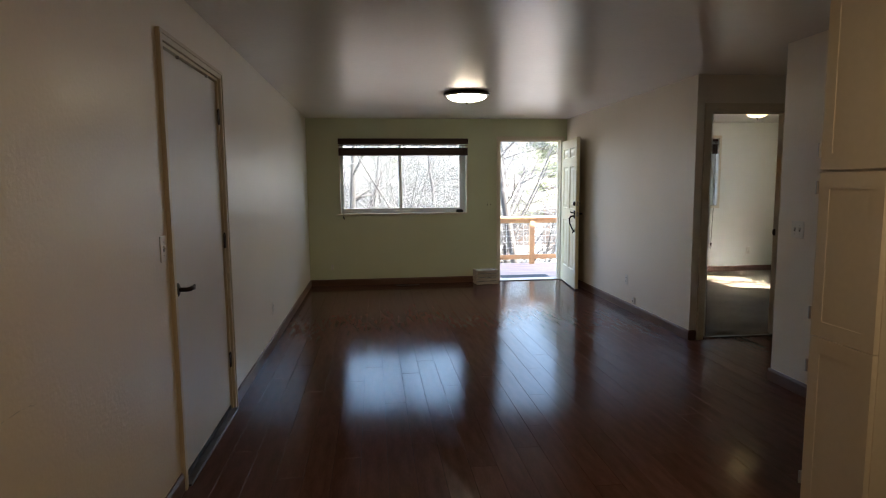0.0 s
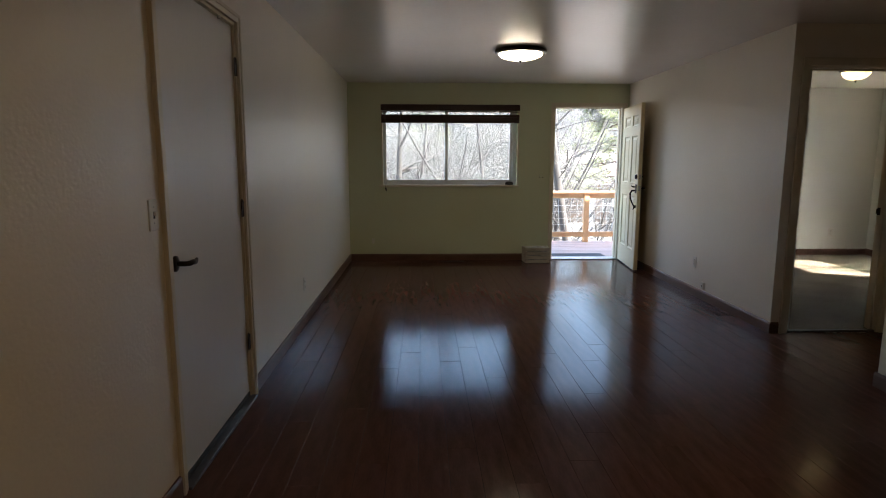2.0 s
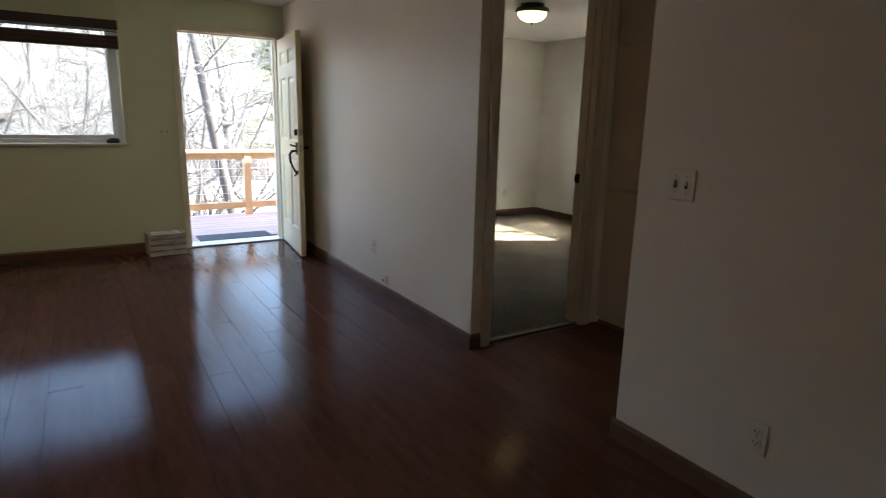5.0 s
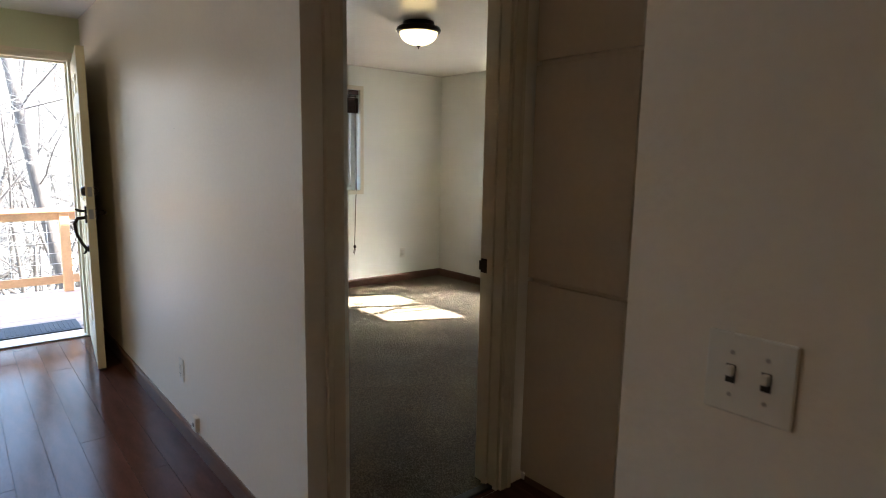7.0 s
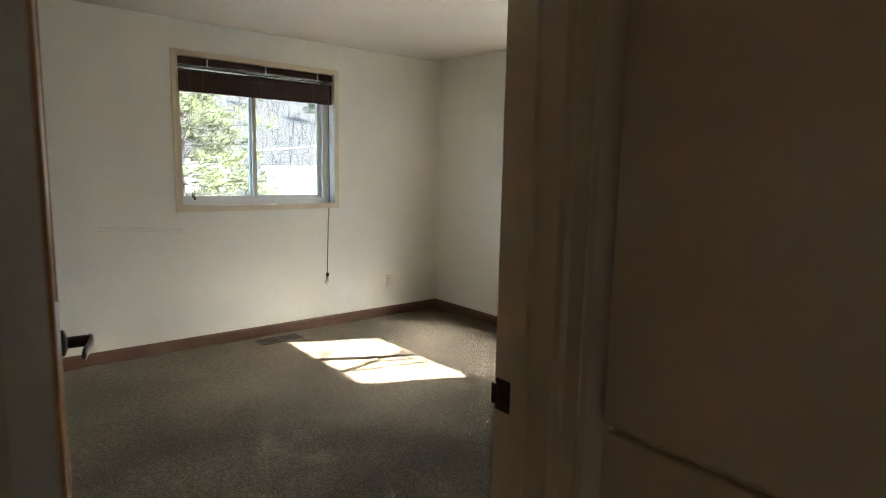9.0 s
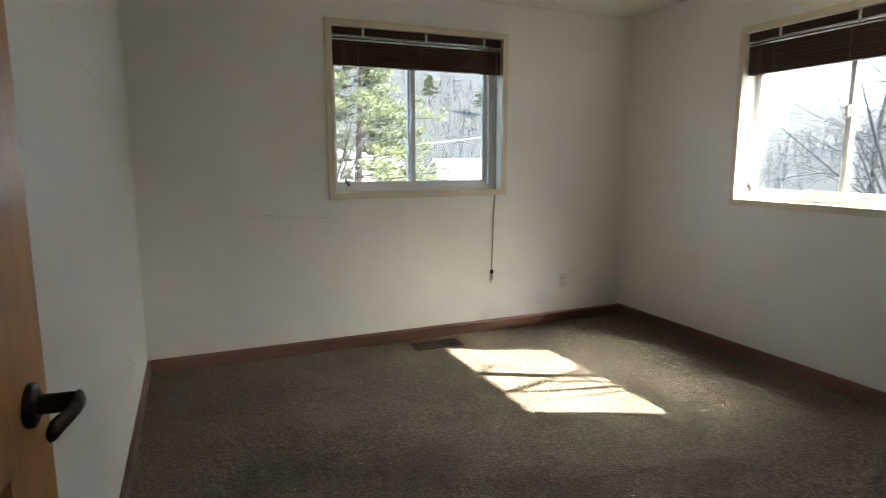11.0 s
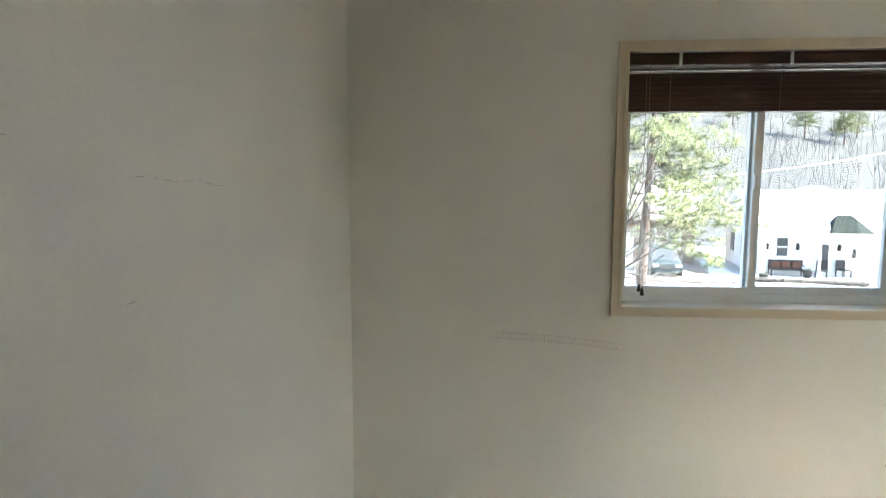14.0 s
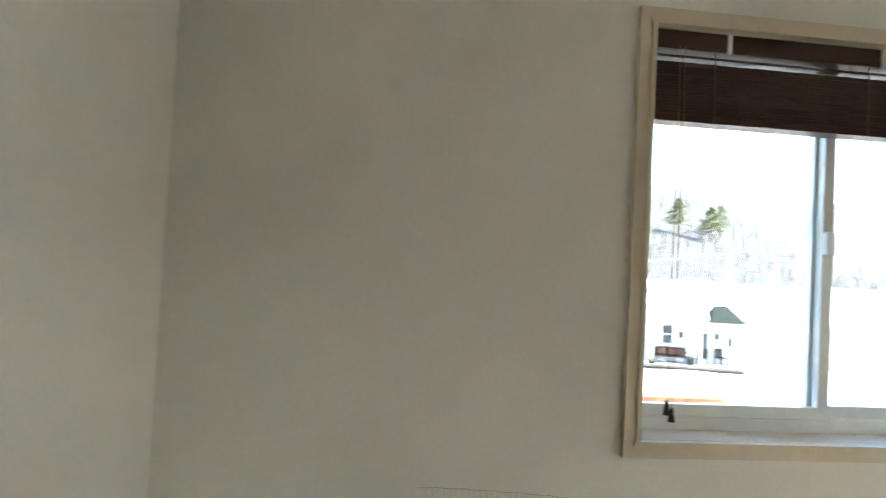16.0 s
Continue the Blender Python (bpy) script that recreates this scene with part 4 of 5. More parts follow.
def ground_mesh():
    def steps():
        s = [0.0]
        d = 0.9
        while s[-1] < 2500:
            s.append(s[-1] + d)
            d *= 1.085 if s[-1] > 18 else 1.0
        return s
    pos = steps()
    xs = sorted({*[4 + v for v in pos], *[4 - v for v in pos]})
    ys = sorted({*[14 + v for v in pos], *[14 - v for v in pos]})
    verts = [(x, y, gz(x, y)) for y in ys for x in xs]
    n = len(xs)
    faces = [(j * n + i, j * n + i + 1, (j + 1) * n + i + 1, (j + 1) * n + i) for j in range(len(ys) - 1) for i in range(n - 1)]
    me = bpy.data.meshes.new("ground")
    me.from_pydata(verts, [], faces)
    for p in me.polygons:
        p.use_smooth = True
        p.material_index = 1 if p.center.y > 60 or p.center.x > 56 else 0
    me.materials.append(M_GROUND)
    me.materials.append(M_HILL)
    return me

tagged(new("ground", ground_mesh()), "pale sunlit dry grass and gravel falling away from the house", "ground", kind="structure")


def drive_mesh():
    bm = bmesh.new()
    rows = []
    for i in range(10):
        y = 24 + i * 1.6
        x = 15.2 + 1.5 * math.sin(i * 0.12)
        rows.append([bm.verts.new((x - 2.0, y, gz(x - 2.0, y) + 0.05)), bm.verts.new((x + 1.7, y, gz(x + 1.7, y) + 0.05))])
    for a, b in zip(rows, rows[1:]):
        bm.faces.new((a[0], a[1], b[1], b[0]))
    return bm

structure("driveway", drive_mesh(), M_DRIVE, "pale concrete driveway", "driveway")


def strip_mesh(a0, a1, b0, b1, n, lift):
    """A paved strip between two edges, a and b, that follows the ground."""
    bm = bmesh.new()
    rows = []
    for i in range(n + 1):
        f = i / n
        ps = [Vector(p).lerp(Vector(q), f) for p, q in ((a0, a1), (b0, b1))]
        rows.append([bm.verts.new((p.x, p.y, gz(p.x, p.y) + lift)) for p in ps])
    for p, q in zip(rows, rows[1:]):
        bm.faces.new((p[0], p[1], q[1], q[0]))
    return bm

structure("walkway", strip_mesh((17.8, 40.4), (20.4, 50.2), (19.25, 40.3), (21.75, 50.2), 10, 0.09), M_DRIVE, "pale concrete walk beside the white house", "walkway")
structure("parking_bay", strip_mesh((13.6, 40.3), (15.4, 49.5), (17.75, 40.4), (20.3, 50.2), 10, 0.06), M_DIRT, "brown packed-earth parking bay", "driveway")

# ---- deck and railing ----
DZ = -0.05
deck = tagged(part("deck", boxes((-1.6, YF + 0.165, -0.75, 3.72, YF + 0.2, DZ - 0.03), (-1.6, 10.72, -0.3, 6.6, 10.76, DZ - 0.03), (-1.6, 9.6, -0.3, 6.6, 9.64, DZ - 0.03), (-1.6, 8.73, -0.75, -1.56, 10.72, DZ - 0.03), (3.0, 8.73, -0.75, 3.1, 9.6, DZ - 0.03)), M_DECK), "weathered cedar deck outside the front door", "deck", kind="structure")
k = 0
y = YF + 0.166
while y < 10.72:
    x1 = 6.6 if y > BY1 + 0.17 else 3.72
    part("deck_board", boxes((-1.6, y, DZ - 0.028, x1, y + 0.134, DZ), bevel=0.003, seg=1), M_DECK, deck)
    y += 0.141
rail = thing("deck_railing", "cedar deck railing with wire mesh panels", "railing", pose(0, 10.66, DZ))
for x in (-1.5, 0.3, 2.1, 3.835, 5.65):
    post = part("post", boxes((x - 0.045, 0, 0.0, x + 0.045, 0.09, 0.85), bevel=0.004), M_RAIL, rail)
part("top_rail", boxes((-1.6, -0.025, 0.85, 6.5, 0.115, 0.888), bevel=0.005), M_RAIL, rail)
part("under_rail", boxes((-1.6, 0.025, 0.765, 6.5, 0.062, 0.849)), M_RAIL, rail)
part("bottom_rail", boxes((-1.6, 0.025, 0.09, 6.5, 0.065, 0.175), bevel=0.003), M_RAIL, rail)
for x0, x1 in ((-1.455, 0.255), (0.345, 2.055), (2.145, 3.79), (3.88, 5.605)):
    bm = bmesh.new()
    n = int((x1 - x0) / 0.105)
    for i in range(n + 1):
        x = x0 + (x1 - x0) * i / n
        cyl(bm, (x, 0.045, 0.17), (x, 0.045, 0.77), 0.0025, n=5)
    for j in range(6):
        z = 0.19 + j * 0.112
        cyl(bm, (x0, 0.049, z), (x1, 0.049, z), 0.0025, n=5)
    part("wire_panel", bm, M_WIRE, rail)
mat_ = thing("doormat", "dark ribbed rubber doormat on the deck", "doormat", pose(2.925, 9.0, DZ + 0.001))
part("base", boxes((0, 0, 0, 0.78, 0.36, 0.01), bevel=0.004), M_MAT, mat_)
for i in range(22):
    part("rib", boxes((0.03 + i * 0.0335, 0.03, 0.01, 0.045 + i * 0.0335, 0.33, 0.014)), M_MAT, mat_)


# ---- trees ----
def limb(bm, p, d, ln, r, rnd, sides, bend=0.16, segs=4, end=0.35, up=0.05):
    """A bent tapered limb; returns points and ways along it."""
    pts, a, prev = [], d.orthogonal().normalized(), None
    for i in range(segs + 1):
        f = i / segs
        rr = r * (1 - (1 - end) * f)
        a = (a - d * a.dot(d)).normalized()
        b = d.cross(a)
        ring = [bm.verts.new(p + (a * math.cos(2 * math.pi * k / sides) + b * math.sin(2 * math.pi * k / sides)) * rr) for k in range(sides)]
        if prev:
            for k in range(sides):
                bm.faces.new((prev[k], prev[(k + 1) % sides], ring[(k + 1) % sides], ring[k]))
        prev = ring
        pts.append((p.copy(), d.copy(), rr))
        p = p + d * (ln / segs)
        d = (d + Vector((rnd.uniform(-1, 1), rnd.uniform(-1, 1), rnd.uniform(-1, 1) + up)) * bend).normalized()
    return pts


def fork(bm_trunk, bm_twig, pts, ln, level, rnd, last, kids, spread, slim=0.62):
    n = kids[level]
    for i in range(n):
        f = 0.25 + 0.75 * (i + rnd.random()) / n
        p, d, r = pts[min(len(pts) - 1, int(f * (len(pts) - 1) + 0.5))]
        side = Vector((rnd.uniform(-1, 1), rnd.uniform(-1, 1), rnd.uniform(-0.35, 0.7)))
        w = (d * (1 - spread) + side.normalized() * spread).normalized()
        l2 = ln * rnd.uniform(0.4, 0.68)
        bm = bm_trunk if level < 1 else bm_twig
        q = limb(bm, p, w, l2, r * (slim if level < 1 else 0.62 if level < 2 else 0.7), rnd, 6 if level < 1 else (4 if level < 2 else 3), bend=0.2, segs=4 if level < 2 else 3, end=0.3)
        if level < last:
            fork(bm_trunk, bm_twig, q, l2, level + 1, rnd, last, kids, spread)


def bare_tree(seed, h, m, label, kids=(10, 6, 6, 5), r=0.13, spread=0.62, stems=1, group="bare trees", slim=0.62, reach=0.5):
    rnd = random.Random(seed)
    a, b = bmesh.new(), bmesh.new()
    for s in range(stems):
        d = Vector((rnd.uniform(-0.25, 0.25) * stems, rnd.uniform(-0.25, 0.25) * stems, 1)).normalized()
        pts = limb(a, Vector((0.15 * s, 0.1 * s, -0.3)), d, h * 0.78, r, rnd, 8, bend=0.06, segs=9, end=0.25)
        fork(a, b, pts, h * reach, 0, rnd, len(kids) - 1, kids, spread, slim)
    top = thing("bare_tree", label, "tree", m, group=group)
    part("trunk", a, M_BARK, top, smooth=True)
    part("crown", b, M_TWIG, top, "bare pale twigs")
    return top


def pine_tree(seed, h, m, label, base=0.3, needles=30, wide=3.6):
    rnd = random.Random(seed)
    a = bmesh.new()
    limb(a, Vector((0, 0, -0.3)), Vector((0.02, 0, 1)).normalized(), h, 0.26, rnd, 10, bend=0.02, segs=10, end=0.12)
    verts, faces = [], []
    z = h * base
    while z < h * 0.98:
        f = (z - h * base) / (h * (1 - base))
        for k in range(6):
            an = rnd.uniform(0, 6.283)
            ln = wide * (1 - f) ** 0.75 * rnd.uniform(0.55, 1.1) + 0.25
            d = Vector((math.cos(an), math.sin(an), rnd.uniform(-0.22, 0.12)))
            limb(a, Vector((0, 0, z)), d.normalized(), ln, 0.035 * (1.1 - f), rnd, 4, bend=0.08, segs=4, end=0.2, up=0.3)
            for c in range(20):
                s = 0.25 + 0.75 * rnd.random()
                o = d * ln * s + Vector((rnd.gauss(0, 0.16), rnd.gauss(0, 0.16), rnd.gauss(0.06, 0.13))) + Vector((0, 0, z))
                for q in range(needles):
                    v = Vector((rnd.gauss(0, 1), rnd.gauss(0, 1), rnd.gauss(0.3, 0.8))).normalized()
                    w = v.orthogonal().normalized() * 0.018
                    i = len(verts)
                    verts += [o - w, o + w, o + v * rnd.uniform(0.16, 0.3)]
                    faces.append((i, i + 1, i + 2))
        z += h * 0.034
    top = thing("pine_tree", label, "tree", m, group="pines")
    part("trunk", a, M_PINEBARK, top, "reddish pine trunk", smooth=True)
    me = bpy.data.meshes.new("crown")
    me.from_pydata([tuple(v) for v in verts], [], faces)
    me.materials.append(M_PINE)
    c = new("crown", me)
    c.parent = top
    c["label"] = "yellow-green needle clumps"
    return top


def at_ground(x, y, rz=0, s=1.0):
    return pose(x, y, gz(x, y), 0, 0, rz) @ Matrix.Scale(s, 4)

# woods beyond the deck
t1 = bare_tree(11, 8.5, at_ground(0.2, 18.5), "bare grey deciduous tree with a tangle of twigs")
t2 = bare_tree(12, 7.0, at_ground(3.6, 21.0), "bare multi-stemmed tree with pale twigs", stems=3, r=0.07, kids=(7, 6, 6, 5), slim=0.42)
t3 = bare_tree(13, 5.0, at_ground(-3.0, 16.0), "leafless bushy shrub with grey tangled stems", stems=5, r=0.036, kids=(6, 6, 6, 6), spread=0.7, slim=0.5)
rnd = random.Random(5)
for src, x, y, rz, s in ((t3, 1.4, 17.5, 40, 1.1), (t3, -0.8, 21, 130, 1.3), (t2, -2.5, 24, 80, 1.2), (t1, 5.6, 20.5, 200, 1.15), (t2, -5.5, 20, 10, 1.1),
                         (t1, 2.2, 27, 70, 1.3), (t3, 3.2, 25, 220, 1.5), (t2, 7.2, 28, 160, 1.3), (t1, -6, 29, 300, 1.4), (t2, 0.5, 32, 250, 1.5), (t3, 6.3, 24.5, 300, 1.3),
                         (t3, -4.4, 27, 15, 1.6), (t1, 4.6, 35, 120, 1.5), (t2, -3.6, 36, 55, 1.6), (t2, 9.0, 37, 15, 1.2), (t3, 0.0, 15.5, 75, 0.9), (t3, 2.6, 19.3, 145, 1.2), (t3, -1.9, 18.4, 265, 1.2), (t2, 1.2, 22.4, 330, 1.2), (t2, 5.0, 24, 95, 1.2), (t1, -1.6, 27.5, 190, 1.4), (t3, 5.2, 29, 20, 1.7), (t3, 1.6, 30, 170, 1.7),
                         (t3, 3.6, 15.8, 10, 1.0), (t3, 4.9, 18.6, 100, 1.2), (t3, 2.0, 15.2, 200, 0.95), (t3, -1.2, 16.8, 320, 1.1), (t2, 3.0, 17.2, 30, 1.0), (t2, 0.6, 19.6, 210, 1.2), (t3, 6.6, 19.5, 45, 1.3), (t2, -0.4, 24.5, 75, 1.4), (t3, 3.9, 22.6, 265, 1.5), (t2, 6.0, 27, 140, 1.5)):
    c = copy_thing(src, at_ground(x, y, rz))
    c.scale = (s, s, s)
dark = bare_tree(21, 12.0, at_ground(4.2, 12.9), "tall dark bare trunk close beyond the deck", r=0.10, kids=(26, 7, 5, 4), spread=0.85, slim=0.16, reach=0.22)

# trees on the sunny side
s1 = bare_tree(31, 7.6, pose(10.9, 5.6, gz(10.9, 5.6) - 0.6, 0, 0, 330), "bare tree whose limbs shade the bedroom window", r=0.24, kids=(20, 3, 2), spread=0.75, group="bare trees by the bedroom")
for src, x, y, rz, s in ((t1, 24, 13, 20, 1.2), (t2, 22, 8.5, 140, 1.2), (t3, 20.5, 11.5, 60, 1.3), (t2, 28, 18, 220, 1.4), (t1, 30, 10, 90, 1.5), (t3, 25, 16.5, 200, 1.5), (t1, 33, 22, 10, 1.5), (t2, 34, 15, 310, 1.6), (t3, 29, 13.6, 100, 1.7)):
    c = copy_thing(src, at_ground(x, y, rz))
    c.scale = (s, s, s)

# pines by the neighbour's drive
p1 = pine_tree(41, 11.0, at_ground(10.7, 29.5), "tall pine with yellow-green needles and a reddish trunk", base=0.33, wide=4.8)
for x, y, rz, s in ((78.6, 149, 70, 0.85), (85.2, 145, 160, 0.8), (92, 152, 20, 0.75), (66, 158, 110, 0.7), (27, 125, 160, 1.2), (2, 90, 40, 1.2), (20, 140, 80, 1.3)):
    c = copy_thing(p1, at_ground(x, y, rz))
    c.scale = (s, s, s)


def hill_woods():
    """Leafless woods on the far slopes, too many to count."""
    rnd = random.Random(77)
    bm = bmesh.new()
    for i in range(2600):
        if i % 3:
            x, y = rnd.uniform(-70, 110), rnd.uniform(64, 190)
        else:
            x, y = rnd.uniform(58, 150), rnd.uniform(-40, 90)
        h = rnd.uniform(2.0, 6.0)
        o = Vector((x, y, gz(x, y) - 0.2))
        limb(bm, o, Vector((rnd.uniform(-0.4, 0.4), rnd.uniform(-0.4, 0.4), 1)).normalized(), h, 0.05, rnd, 3, bend=0.06, segs=2, end=0.2)
        for k in range(8):
            p = o + Vector((0, 0, h * rnd.uniform(0.25, 0.95)))
            w = Vector((rnd.uniform(-1, 1), rnd.uniform(-1, 1), rnd.uniform(0.1, 1.0))).normalized()
            limb(bm, p, w, h * rnd.uniform(0.25, 0.5), 0.03, rnd, 3, bend=0.15, segs=2, end=0.3)
    return bm

tagged(part("hill_woods", hill_woods(), M_WOODS), "grey leafless woods on the far hillside", "woods", kind="stuff")


# ---- neighbour's houses ----
def far_window(parent, x, z, w, h, y, shutters=False):
    win = part("window", boxes((x, y - 0.05, z, x + 0.08, y, z + h), (x + w - 0.08, y - 0.05, z, x + w, y, z + h), (x + 0.08, y - 0.05, z, x + w - 0.08, y, z + 0.08), (x + 0.08, y - 0.05, z + h - 0.08, x + w - 0.08, y, z + h), (x + 0.08, y - 0.04, z + h / 2 - 0.03, x + w - 0.08, y, z + h / 2 + 0.03)), M_VINYL, parent)
    part("pane", boxes((x + 0.08, y - 0.02, z + 0.08, x + w - 0.08, y - 0.002, z + h - 0.08)), M_WINDARK, win)


def gable_house(name, label, m, w, d, eave, ridge, wall_mat, roof_mat, over=0.5):
    """A house with its long side to local -y and gables at both ends."""
    top = thing(name, label, "house", m)
    bm = bmesh.new()
    v = [bm.verts.new(p) for p in ((0, 0, -0.5), (w, 0, -0.5), (w, d, -0.5), (0, d, -0.5), (0, 0, eave), (w, 0, eave), (w, d, eave), (0, d, eave), (0, d / 2, ridge), (w, d / 2, ridge))]
    for f in ((0, 1, 5, 4), (2, 3, 7, 6), (0, 4, 8, 7, 3), (1, 2, 6, 9, 5), (0, 3, 2, 1)):
        bm.faces.new([v[i] for i in f])
    part("wall", bm, wall_mat, top)
    s = (ridge - eave) / (d / 2)
    bm = bmesh.new()
    for sgn in (0, 1):
        ya, yb = (-over * 3, d / 2) if sgn == 0 else (d + over, d / 2)
        za, zb = (eave - s * over * (3 if sgn == 0 else 1)) * 1.0, ridge
        lo = [bm.verts.new(p) for p in ((-over, ya, za + 0.02), (w + over, ya, za + 0.02), (w + over, yb, zb + 0.02), (-over, yb, zb + 0.02))]
        hi = [bm.verts.new(p) for p in ((-over, ya, za + 0.2), (w + over, ya, za + 0.2), (w + over, yb, zb + 0.2), (-over, yb, zb + 0.2))]
        bm.faces.new(lo)
        bm.faces.new(hi)
        for i in range(4):
            bm.faces.new((lo[i], lo[(i + 1) % 4], hi[(i + 1) % 4], hi[i]))
    part("roof", bm, roof_mat, top)
    return top

HZ = -3.9
white = gable_house("white_house", "long white single-storey house with a pale roof", pose(21.5, 43.4, HZ, 0, 0, -9), 17, 8.2, 3.4, 5.05, M_SIDING, M_ROOF)
far_window(white, 0.9, 1.15, 0.78, 1.3, 0)
far_window(white, 9.4, 0.95, 1.15, 1.45, 0)
for x in (0.35, 2.05, 4.3):
    part("wall_lantern", boxes((x, -0.14, 1.62, x + 0.17, 0, 1.98), (x + 0.04, -0.10, 1.98, x + 0.13, 0, 2.05), bevel=0.02), M_DARKTHING, white, "dark wall lantern")
part("plaque", boxes((5.1, -0.03, 1.2, 5.32, 0, 1.75), bevel=0.01), M_DARKTHING, white, "narrow dark hanging plaque")
fd2 = part("door", boxes((3.1, -0.05, 0.02, 4.0, 0, 2.1), bevel=0.01), M_SIDING, white)
part("door_glass", boxes((3.27, -0.065, 1.0, 3.82, -0.05, 1.98)), M_WINDARK, fd2)
for x in (-0.2, 2.75, 5.15):
    part("porch_post", boxes((x, -1.62, 0, x + 0.13, -1.49, 2.65), (x - 0.03, -1.65, 0, x + 0.16, -1.46, 0.12), bevel=0.01), M_SIDING, white)
part("porch_slab", boxes((-0.3, -1.75, -0.4, 12, -0.01, 0.10)), M_DRIVE, white)
bm = bmesh.new()
v = [bm.verts.new(p) for p in ((3.2, -1.95, 2.82), (5.4, -1.95, 2.82), (4.7, -0.6, 3.8), (3.9, -0.6, 3.8), (3.2, -0.3, 2.82), (5.4, -0.3, 2.82))]
for f in ((0, 1, 2, 3), (0, 3, 4), (1, 5, 2), (0, 4, 5, 1), (2, 5, 4, 3)):
    bm.faces.new([v[i] for i in f])
part("porch_roof", bm, M_ROOFDARK, white, "dark mossy shingled porch roof")
bm = bmesh.new()
v = [bm.verts.new(p) for p in ((2.2, 2.2, 4.2), (6.4, 2.2, 4.2), (4.2, 2.2, 5.5), (4.2, 5.6, 5.5), (2.2, 5.6, 4.2), (6.4, 5.6, 4.2))]
for f in ((0, 1, 2), (0, 2, 3, 4), (1, 5, 3, 2), (4, 3, 5)):
    bm.faces.new([v[i] for i in f])
part("cross_gable", bm, M_ROOF, white)
for yy in (3.0, 5.8):
    part("window", boxes((-0.05, yy, 0.9, 0.0, yy + 0.9, 2.2)), M_WINDARK, white)
brown = gable_house("brown_house", "brown house behind the pine", pose(11.2, 50.0, HZ, 0, 0, -4), 8.6, 8, 3.9, 5.9, M_BROWNHOUSE, M_ROOFTAN)
far_window(brown, 5.0, 0.9, 0.9, 1.5, 0)
far_window(brown, 6.6, 0.9, 1.0, 1.5, 0)
part("door", boxes((3.4, -0.05, 0.0, 4.3, 0, 2.1)), M_SIDING, brown)


def lawn_bench(m):
    top = thing("patio_bench", "dark patio bench with rust cushions on the porch", "bench", m)
    part("seat", boxes((0, 0, 0.36, 1.9, 0.6, 0.44), bevel=0.02), M_DARKTHING, top)
    part("backrest", boxes((0, 0.55, 0.44, 1.9, 0.62, 0.95), bevel=0.02), M_DARKTHING, top)
    for x in (0.02, 1.82):
        for y in (0.02, 0.52):
            part("leg", boxes((x, y, 0, x + 0.06, y + 0.06, 0.36)), M_DARKTHING, top)
        part("armrest", boxes((x, 0.0, 0.62, x + 0.06, 0.58, 0.67)), M_DARKTHING, top)
    for x in (0.12, 0.7, 1.28):
        part("cushion", boxes((x, 0.38, 0.46, x + 0.5, 0.54, 0.86), bevel=0.05), M_CUSHION, top)


def lawn_chair(m):
    top = thing("patio_chair", "dark metal patio chair on the porch", "chair", m)
    part("seat", boxes((0, 0, 0.40, 0.6, 0.55, 0.45), bevel=0.015), M_DARKTHING, top)
    part("backrest", boxes((0.0, 0.5, 0.45, 0.6, 0.56, 1.0), bevel=0.015), M_DARKTHING, top)
    for x in (0.0, 0.55):
        for y in (0.0, 0.5):
            part("leg", boxes((x, y, 0, x + 0.05, y + 0.05, 0.40)), M_DARKTHING, top)

rot = pose(21.5, 43.4, HZ, 0, 0, -9)
lawn_bench(rot @ pose(0.45, -0.95, 0.10))
lawn_chair(rot @ pose(2.75, -1.15, 0.10, 0, 0, -25))
lawn_chair(rot @ pose(4.35, -0.8, 0.10, 0, 0, 20))


def flower_pot(m):
    top = thing("flower_pot", "dark round flower pot on the porch edge", "pot", m)
    part("body", lathe([(0, 0), (0.17, 0), (0.2, 0.06), (0.25, 0.34), (0.27, 0.36), (0.27, 0.42), (0.22, 0.42), (0.2, 0.34), (0, 0.33)], 20), M_DARKTHING, top, smooth=True)
    bm = bmesh.new()
    rnd = random.Random(3)
    for k in range(40):
        an, ln = rnd.uniform(0, 6.283), rnd.uniform(0.1, 0.26)
        tip = Vector((math.cos(an) * ln, math.sin(an) * ln, 0.42 + rnd.uniform(0.02, 0.22)))
        cyl(bm, (tip.x * 0.3, tip.y * 0.3, 0.33), tip, 0.012, 0.004, n=4)
    part("stems", bm, M_SHRUB, top, "dry plant stems")

flower_pot(rot @ pose(-0.25, -2.1, -0.02))
flower_pot(rot @ pose(2.35, -1.2, 0.10))


def planter_box(m):
    top = thing("planter_box", "pale grey wooden planter box on the gravel", "planter", m, group="planter boxes")
    for y in (0.0, 0.56):
        part("side", boxes((0, y, 0, 0.9, y + 0.04, 0.78), bevel=0.006), M_CRATE, top)
    for x in (0.0, 0.86):
        part("end", boxes((x, 0.04, 0, x + 0.04, 0.56, 0.78), bevel=0.006), M_CRATE, top)
    part("soil", boxes((0.04, 0.04, 0.05, 0.86, 0.56, 0.68)), M_ROOFDARK, top, "dark soil")

planter_box(at_ground(15.3, 31.0, -8))
planter_box(at_ground(16.9, 31.0, -8))


def log_row():
    bm = bmesh.new()
    rnd = random.Random(9)
    for i in range(14):
        x = i * 0.42
        cyl(bm, (x, 0, 0.12), (x + 0.4, rnd.uniform(-0.1, 0.1), 0.12), rnd.uniform(0.1, 0.16), n=8)
    return bm

tagged(part("stone_edging", log_row(), M_BARK, m=pose(19.9, 40.7, gz(21, 40), 0, 0, -12)), "low dark edging round the neighbour's bed", "edging")


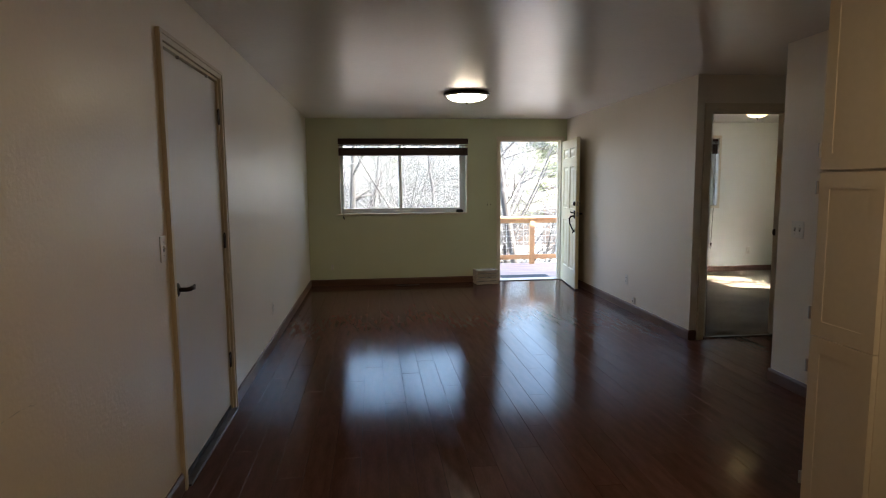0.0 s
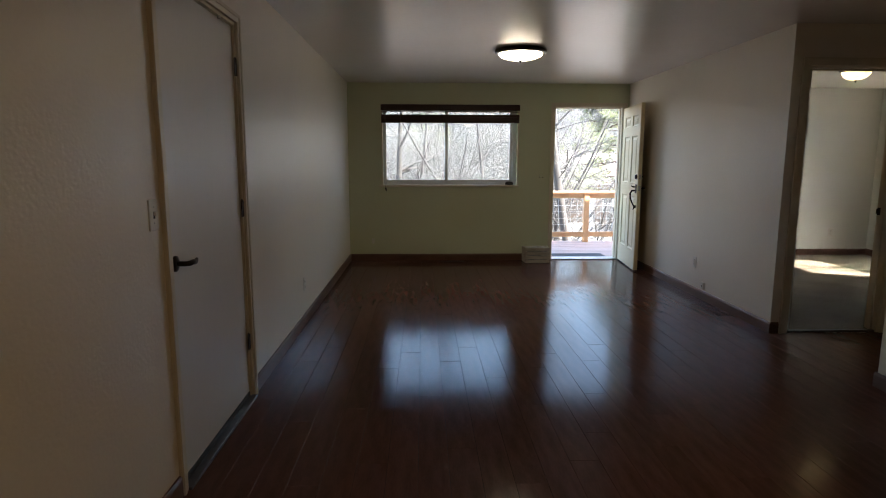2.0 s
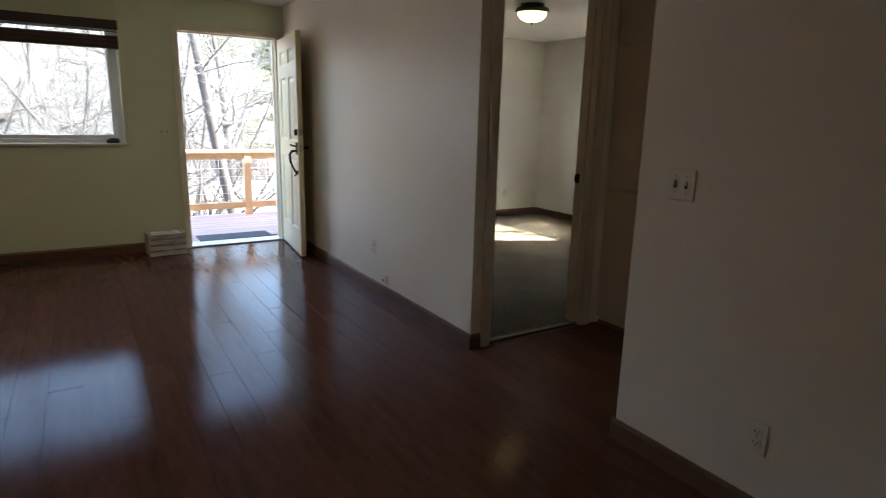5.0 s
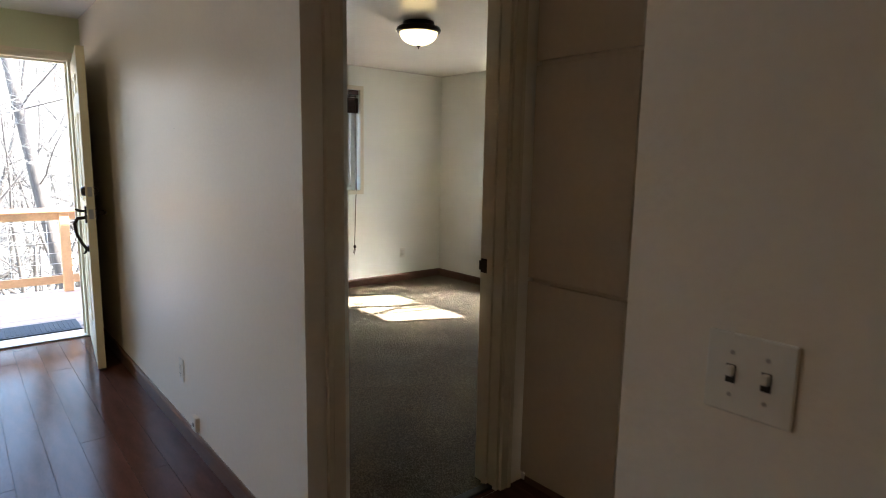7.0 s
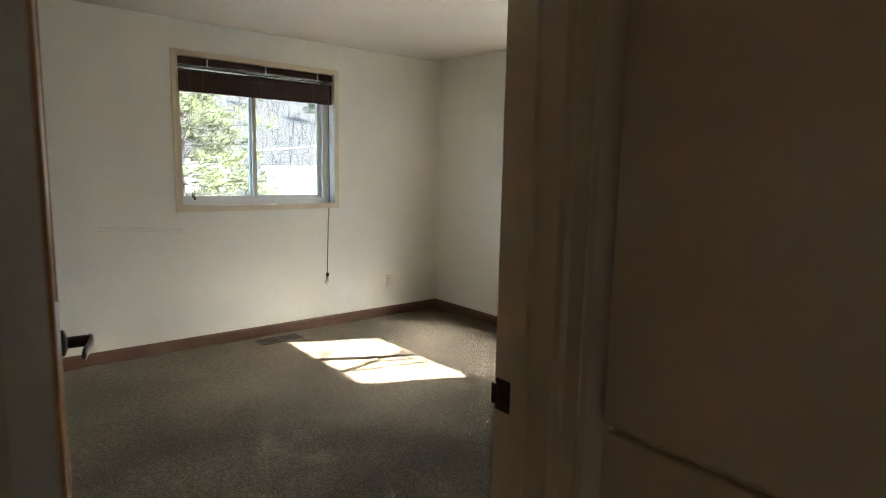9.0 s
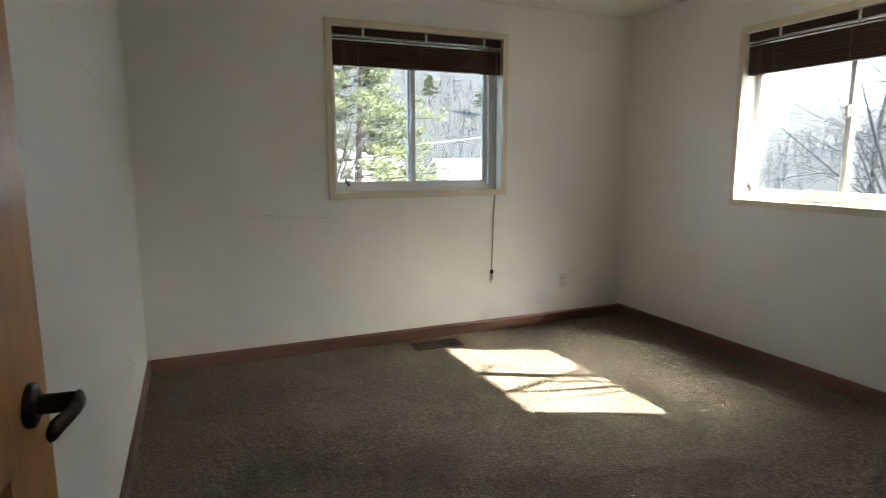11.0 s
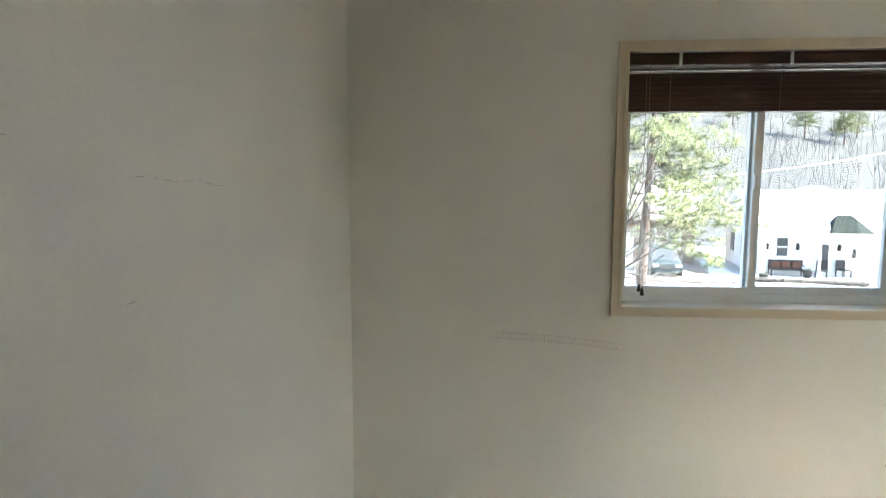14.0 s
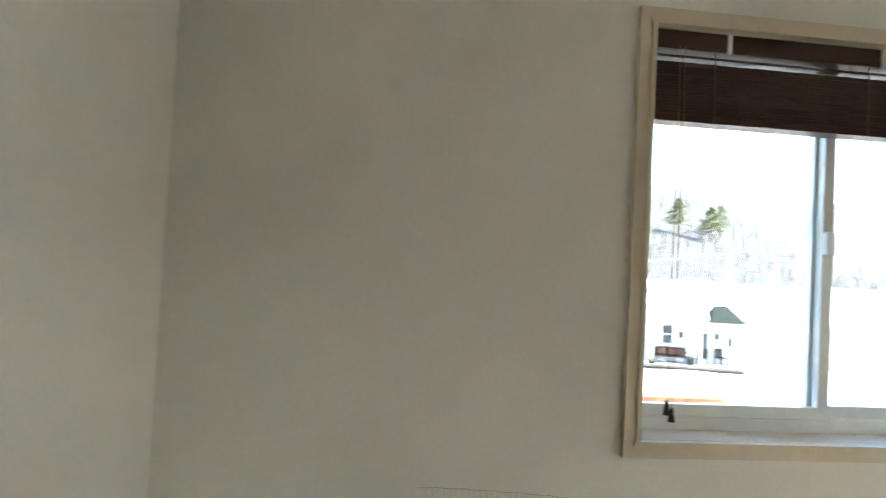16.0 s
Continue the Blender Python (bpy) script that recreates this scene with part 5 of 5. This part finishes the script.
# ---- parked cars ----
def parked_car(m, label):
    """A family car; local -y is its front, the origin lies on the ground under its middle."""
    top = thing("parked_car", label, "car", m, group="parked cars")
    bm = bmesh.new()
    secs = ((-2.25, 0.42, 0.66, 0.80), (-2.15, 0.26, 0.84, 0.88), (-1.2, 0.24, 0.98, 0.92), (0.4, 0.24, 1.02, 0.93), (1.9, 0.26, 1.02, 0.92), (2.25, 0.36, 0.92, 0.86))
    rings = []
    for y, z0, z1, hw in secs:
        rings.append([bm.verts.new(p) for p in ((-hw * 0.9, y, z0), (hw * 0.9, y, z0), (hw, y, z0 + 0.2), (hw, y, z1 - 0.14), (hw * 0.88, y, z1), (-hw * 0.88, y, z1), (-hw, y, z1 - 0.14), (-hw, y, z0 + 0.2))])
    for a, b in zip(rings, rings[1:]):
        for i in range(8):
            bm.faces.new((a[i], a[(i + 1) % 8], b[(i + 1) % 8], b[i]))
    bm.faces.new(rings[0])
    bm.faces.new(rings[-1])
    body = part("body", bm, M_CARPAINT, top)
    bm = bmesh.new()
    lo = [bm.verts.new(p) for p in ((-0.82, -1.15, 0.98), (0.82, -1.15, 0.98), (0.82, 2.1, 1.0), (-0.82, 2.1, 1.0))]
    hi = [bm.verts.new(p) for p in ((-0.64, -0.3, 1.56), (0.64, -0.3, 1.56), (0.66, 1.75, 1.6), (-0.66, 1.75, 1.6))]
    for i in range(4):
        bm.faces.new((lo[i], lo[(i + 1) % 4], hi[(i + 1) % 4], hi[i]))
    part("greenhouse", bm, M_WINDARK, top, "tinted glass")
    part("roof_panel", boxes((-0.66, -0.32, 1.555, 0.66, 1.78, 1.63), bevel=0.03), M_CARPAINT, top)
    part("grille", boxes((-0.4, -2.262, 0.5, 0.4, -2.24, 0.7)), M_SLOT, top)
    part("bumper", boxes((-0.82, -2.31, 0.32, 0.82, -2.2, 0.46), bevel=0.03), M_CARPAINT, top)
    for x in (-0.66, 0.66):
        part("headlight", boxes((x - 0.18, -2.262, 0.66, x + 0.18, -2.17, 0.82), bevel=0.02), M_VINYL, top, "clear headlight")
        part("mirror", boxes((x * 1.5 - 0.1, -0.98, 1.02, x * 1.5 + 0.1, -0.86, 1.18), bevel=0.02), M_CARPAINT, top)
        for y in (-1.4, 1.45):
            wheel = part("wheel", boxes((x * 1.24 - 0.05, y - 0.02, 0.30, x * 1.24 + 0.05, y + 0.02, 0.36)), M_STEEL, top)
            bm = bmesh.new()
            cyl(bm, (x * 1.24 - 0.11, y, 0.33), (x * 1.24 + 0.11, y, 0.33), 0.33, n=24)
            part("tyre", bm, M_TYRE, wheel)
            bm = bmesh.new()
            cyl(bm, (x * 1.24 - 0.115, y, 0.33), (x * 1.24 + 0.115, y, 0.33), 0.21, n=16)
            part("rim", bm, M_STEEL, wheel)
    return top

car = parked_car(at_ground(16.0, 44.0, -12), "dark teal car parked nose-out on the drive")
copy_thing(car, at_ground(27.5, 19.0, 70))["label"] = "dark car parked on the sunny gravel"

# overhead cable from the pine to the house
cable = [(10.3 + 2.2 * i, 29.5 + 1.3 * i, 1.75 + 0.27 * i - 0.045 * i * (9 - i) * 0.4) for i in range(10)]
tagged(part("overhead_cable", tube(cable, 0.018, 5), M_SIDING), "pale overhead cable running from the pine", "cable")


# ---- floor planks ----
def plank_mesh(w, ln):
    bm = bmesh.new()
    b = 0.0002
    low = [bm.verts.new(p) for p in ((0, 0, -0.012), (w, 0, -0.012), (w, ln, -0.012), (0, ln, -0.012))]
    edge = [bm.verts.new(p) for p in ((0, 0, -b), (w, 0, -b), (w, ln, -b), (0, ln, -b))]
    top = [bm.verts.new(p) for p in ((b, b, 0), (w - b, b, 0), (w - b, ln - b, 0), (b, ln - b, 0))]
    for p, q in ((low, edge), (edge, top)):
        for i in range(4):
            bm.faces.new((p[i], p[(i + 1) % 4], q[(i + 1) % 4], q[i]))
    bm.faces.new(top)
    me = bpy.data.meshes.new("plank")
    bm.to_mesh(me)
    bm.free()
    me.materials.append(M_PLANK)
    return me


def lay_planks():
    rnd = random.Random(7)
    w, full = 0.139, 1.22
    cache = {}

    def lay(x, y0, y1, ww):
        ln = round(y1 - y0 - 0.0015, 4)
        if ln < 0.02:
            return
        key = (round(ww, 3), ln)
        if key not in cache:
            cache[key] = plank_mesh(ww - 0.0016, ln)
        ob = new("plank", cache[key])
        ob.parent = floor
        ob.location = (x, y0, rnd.uniform(-0.0001, 0.0001))
        ob.rotation_euler = (rnd.uniform(-0.0004, 0.0004), rnd.uniform(-0.001, 0.001), 0)
    x = 0.0
    k = 0
    offs = (0.0, 0.61, 0.30, 0.92, 0.15, 0.76, 0.45)
    while x < XC - 0.01:
        if x < XR - 0.01:
            y_lo, y_hi = YB, YF
            ww = min(w, XR - x) if x + w > XR and x + w < XR + 0.02 else w
        else:
            y_lo, y_hi = YN, YD
            ww = min(w, XC - x)
        if x < XR < x + w:
            ww = XR - x
        y = y_lo - offs[k % 7] - 0.05 * rnd.random()
        while y < y_hi:
            a0, a1 = max(y, y_lo), min(y + full, y_hi)
            if a1 > a0:
                lay(x, a0, a1, ww)
            y += full
        x += ww
        k += 1
    lay(BD[0] + 0.018, YD, YD + 0.025, BD[1] - BD[0] - 0.036)

lay_planks()
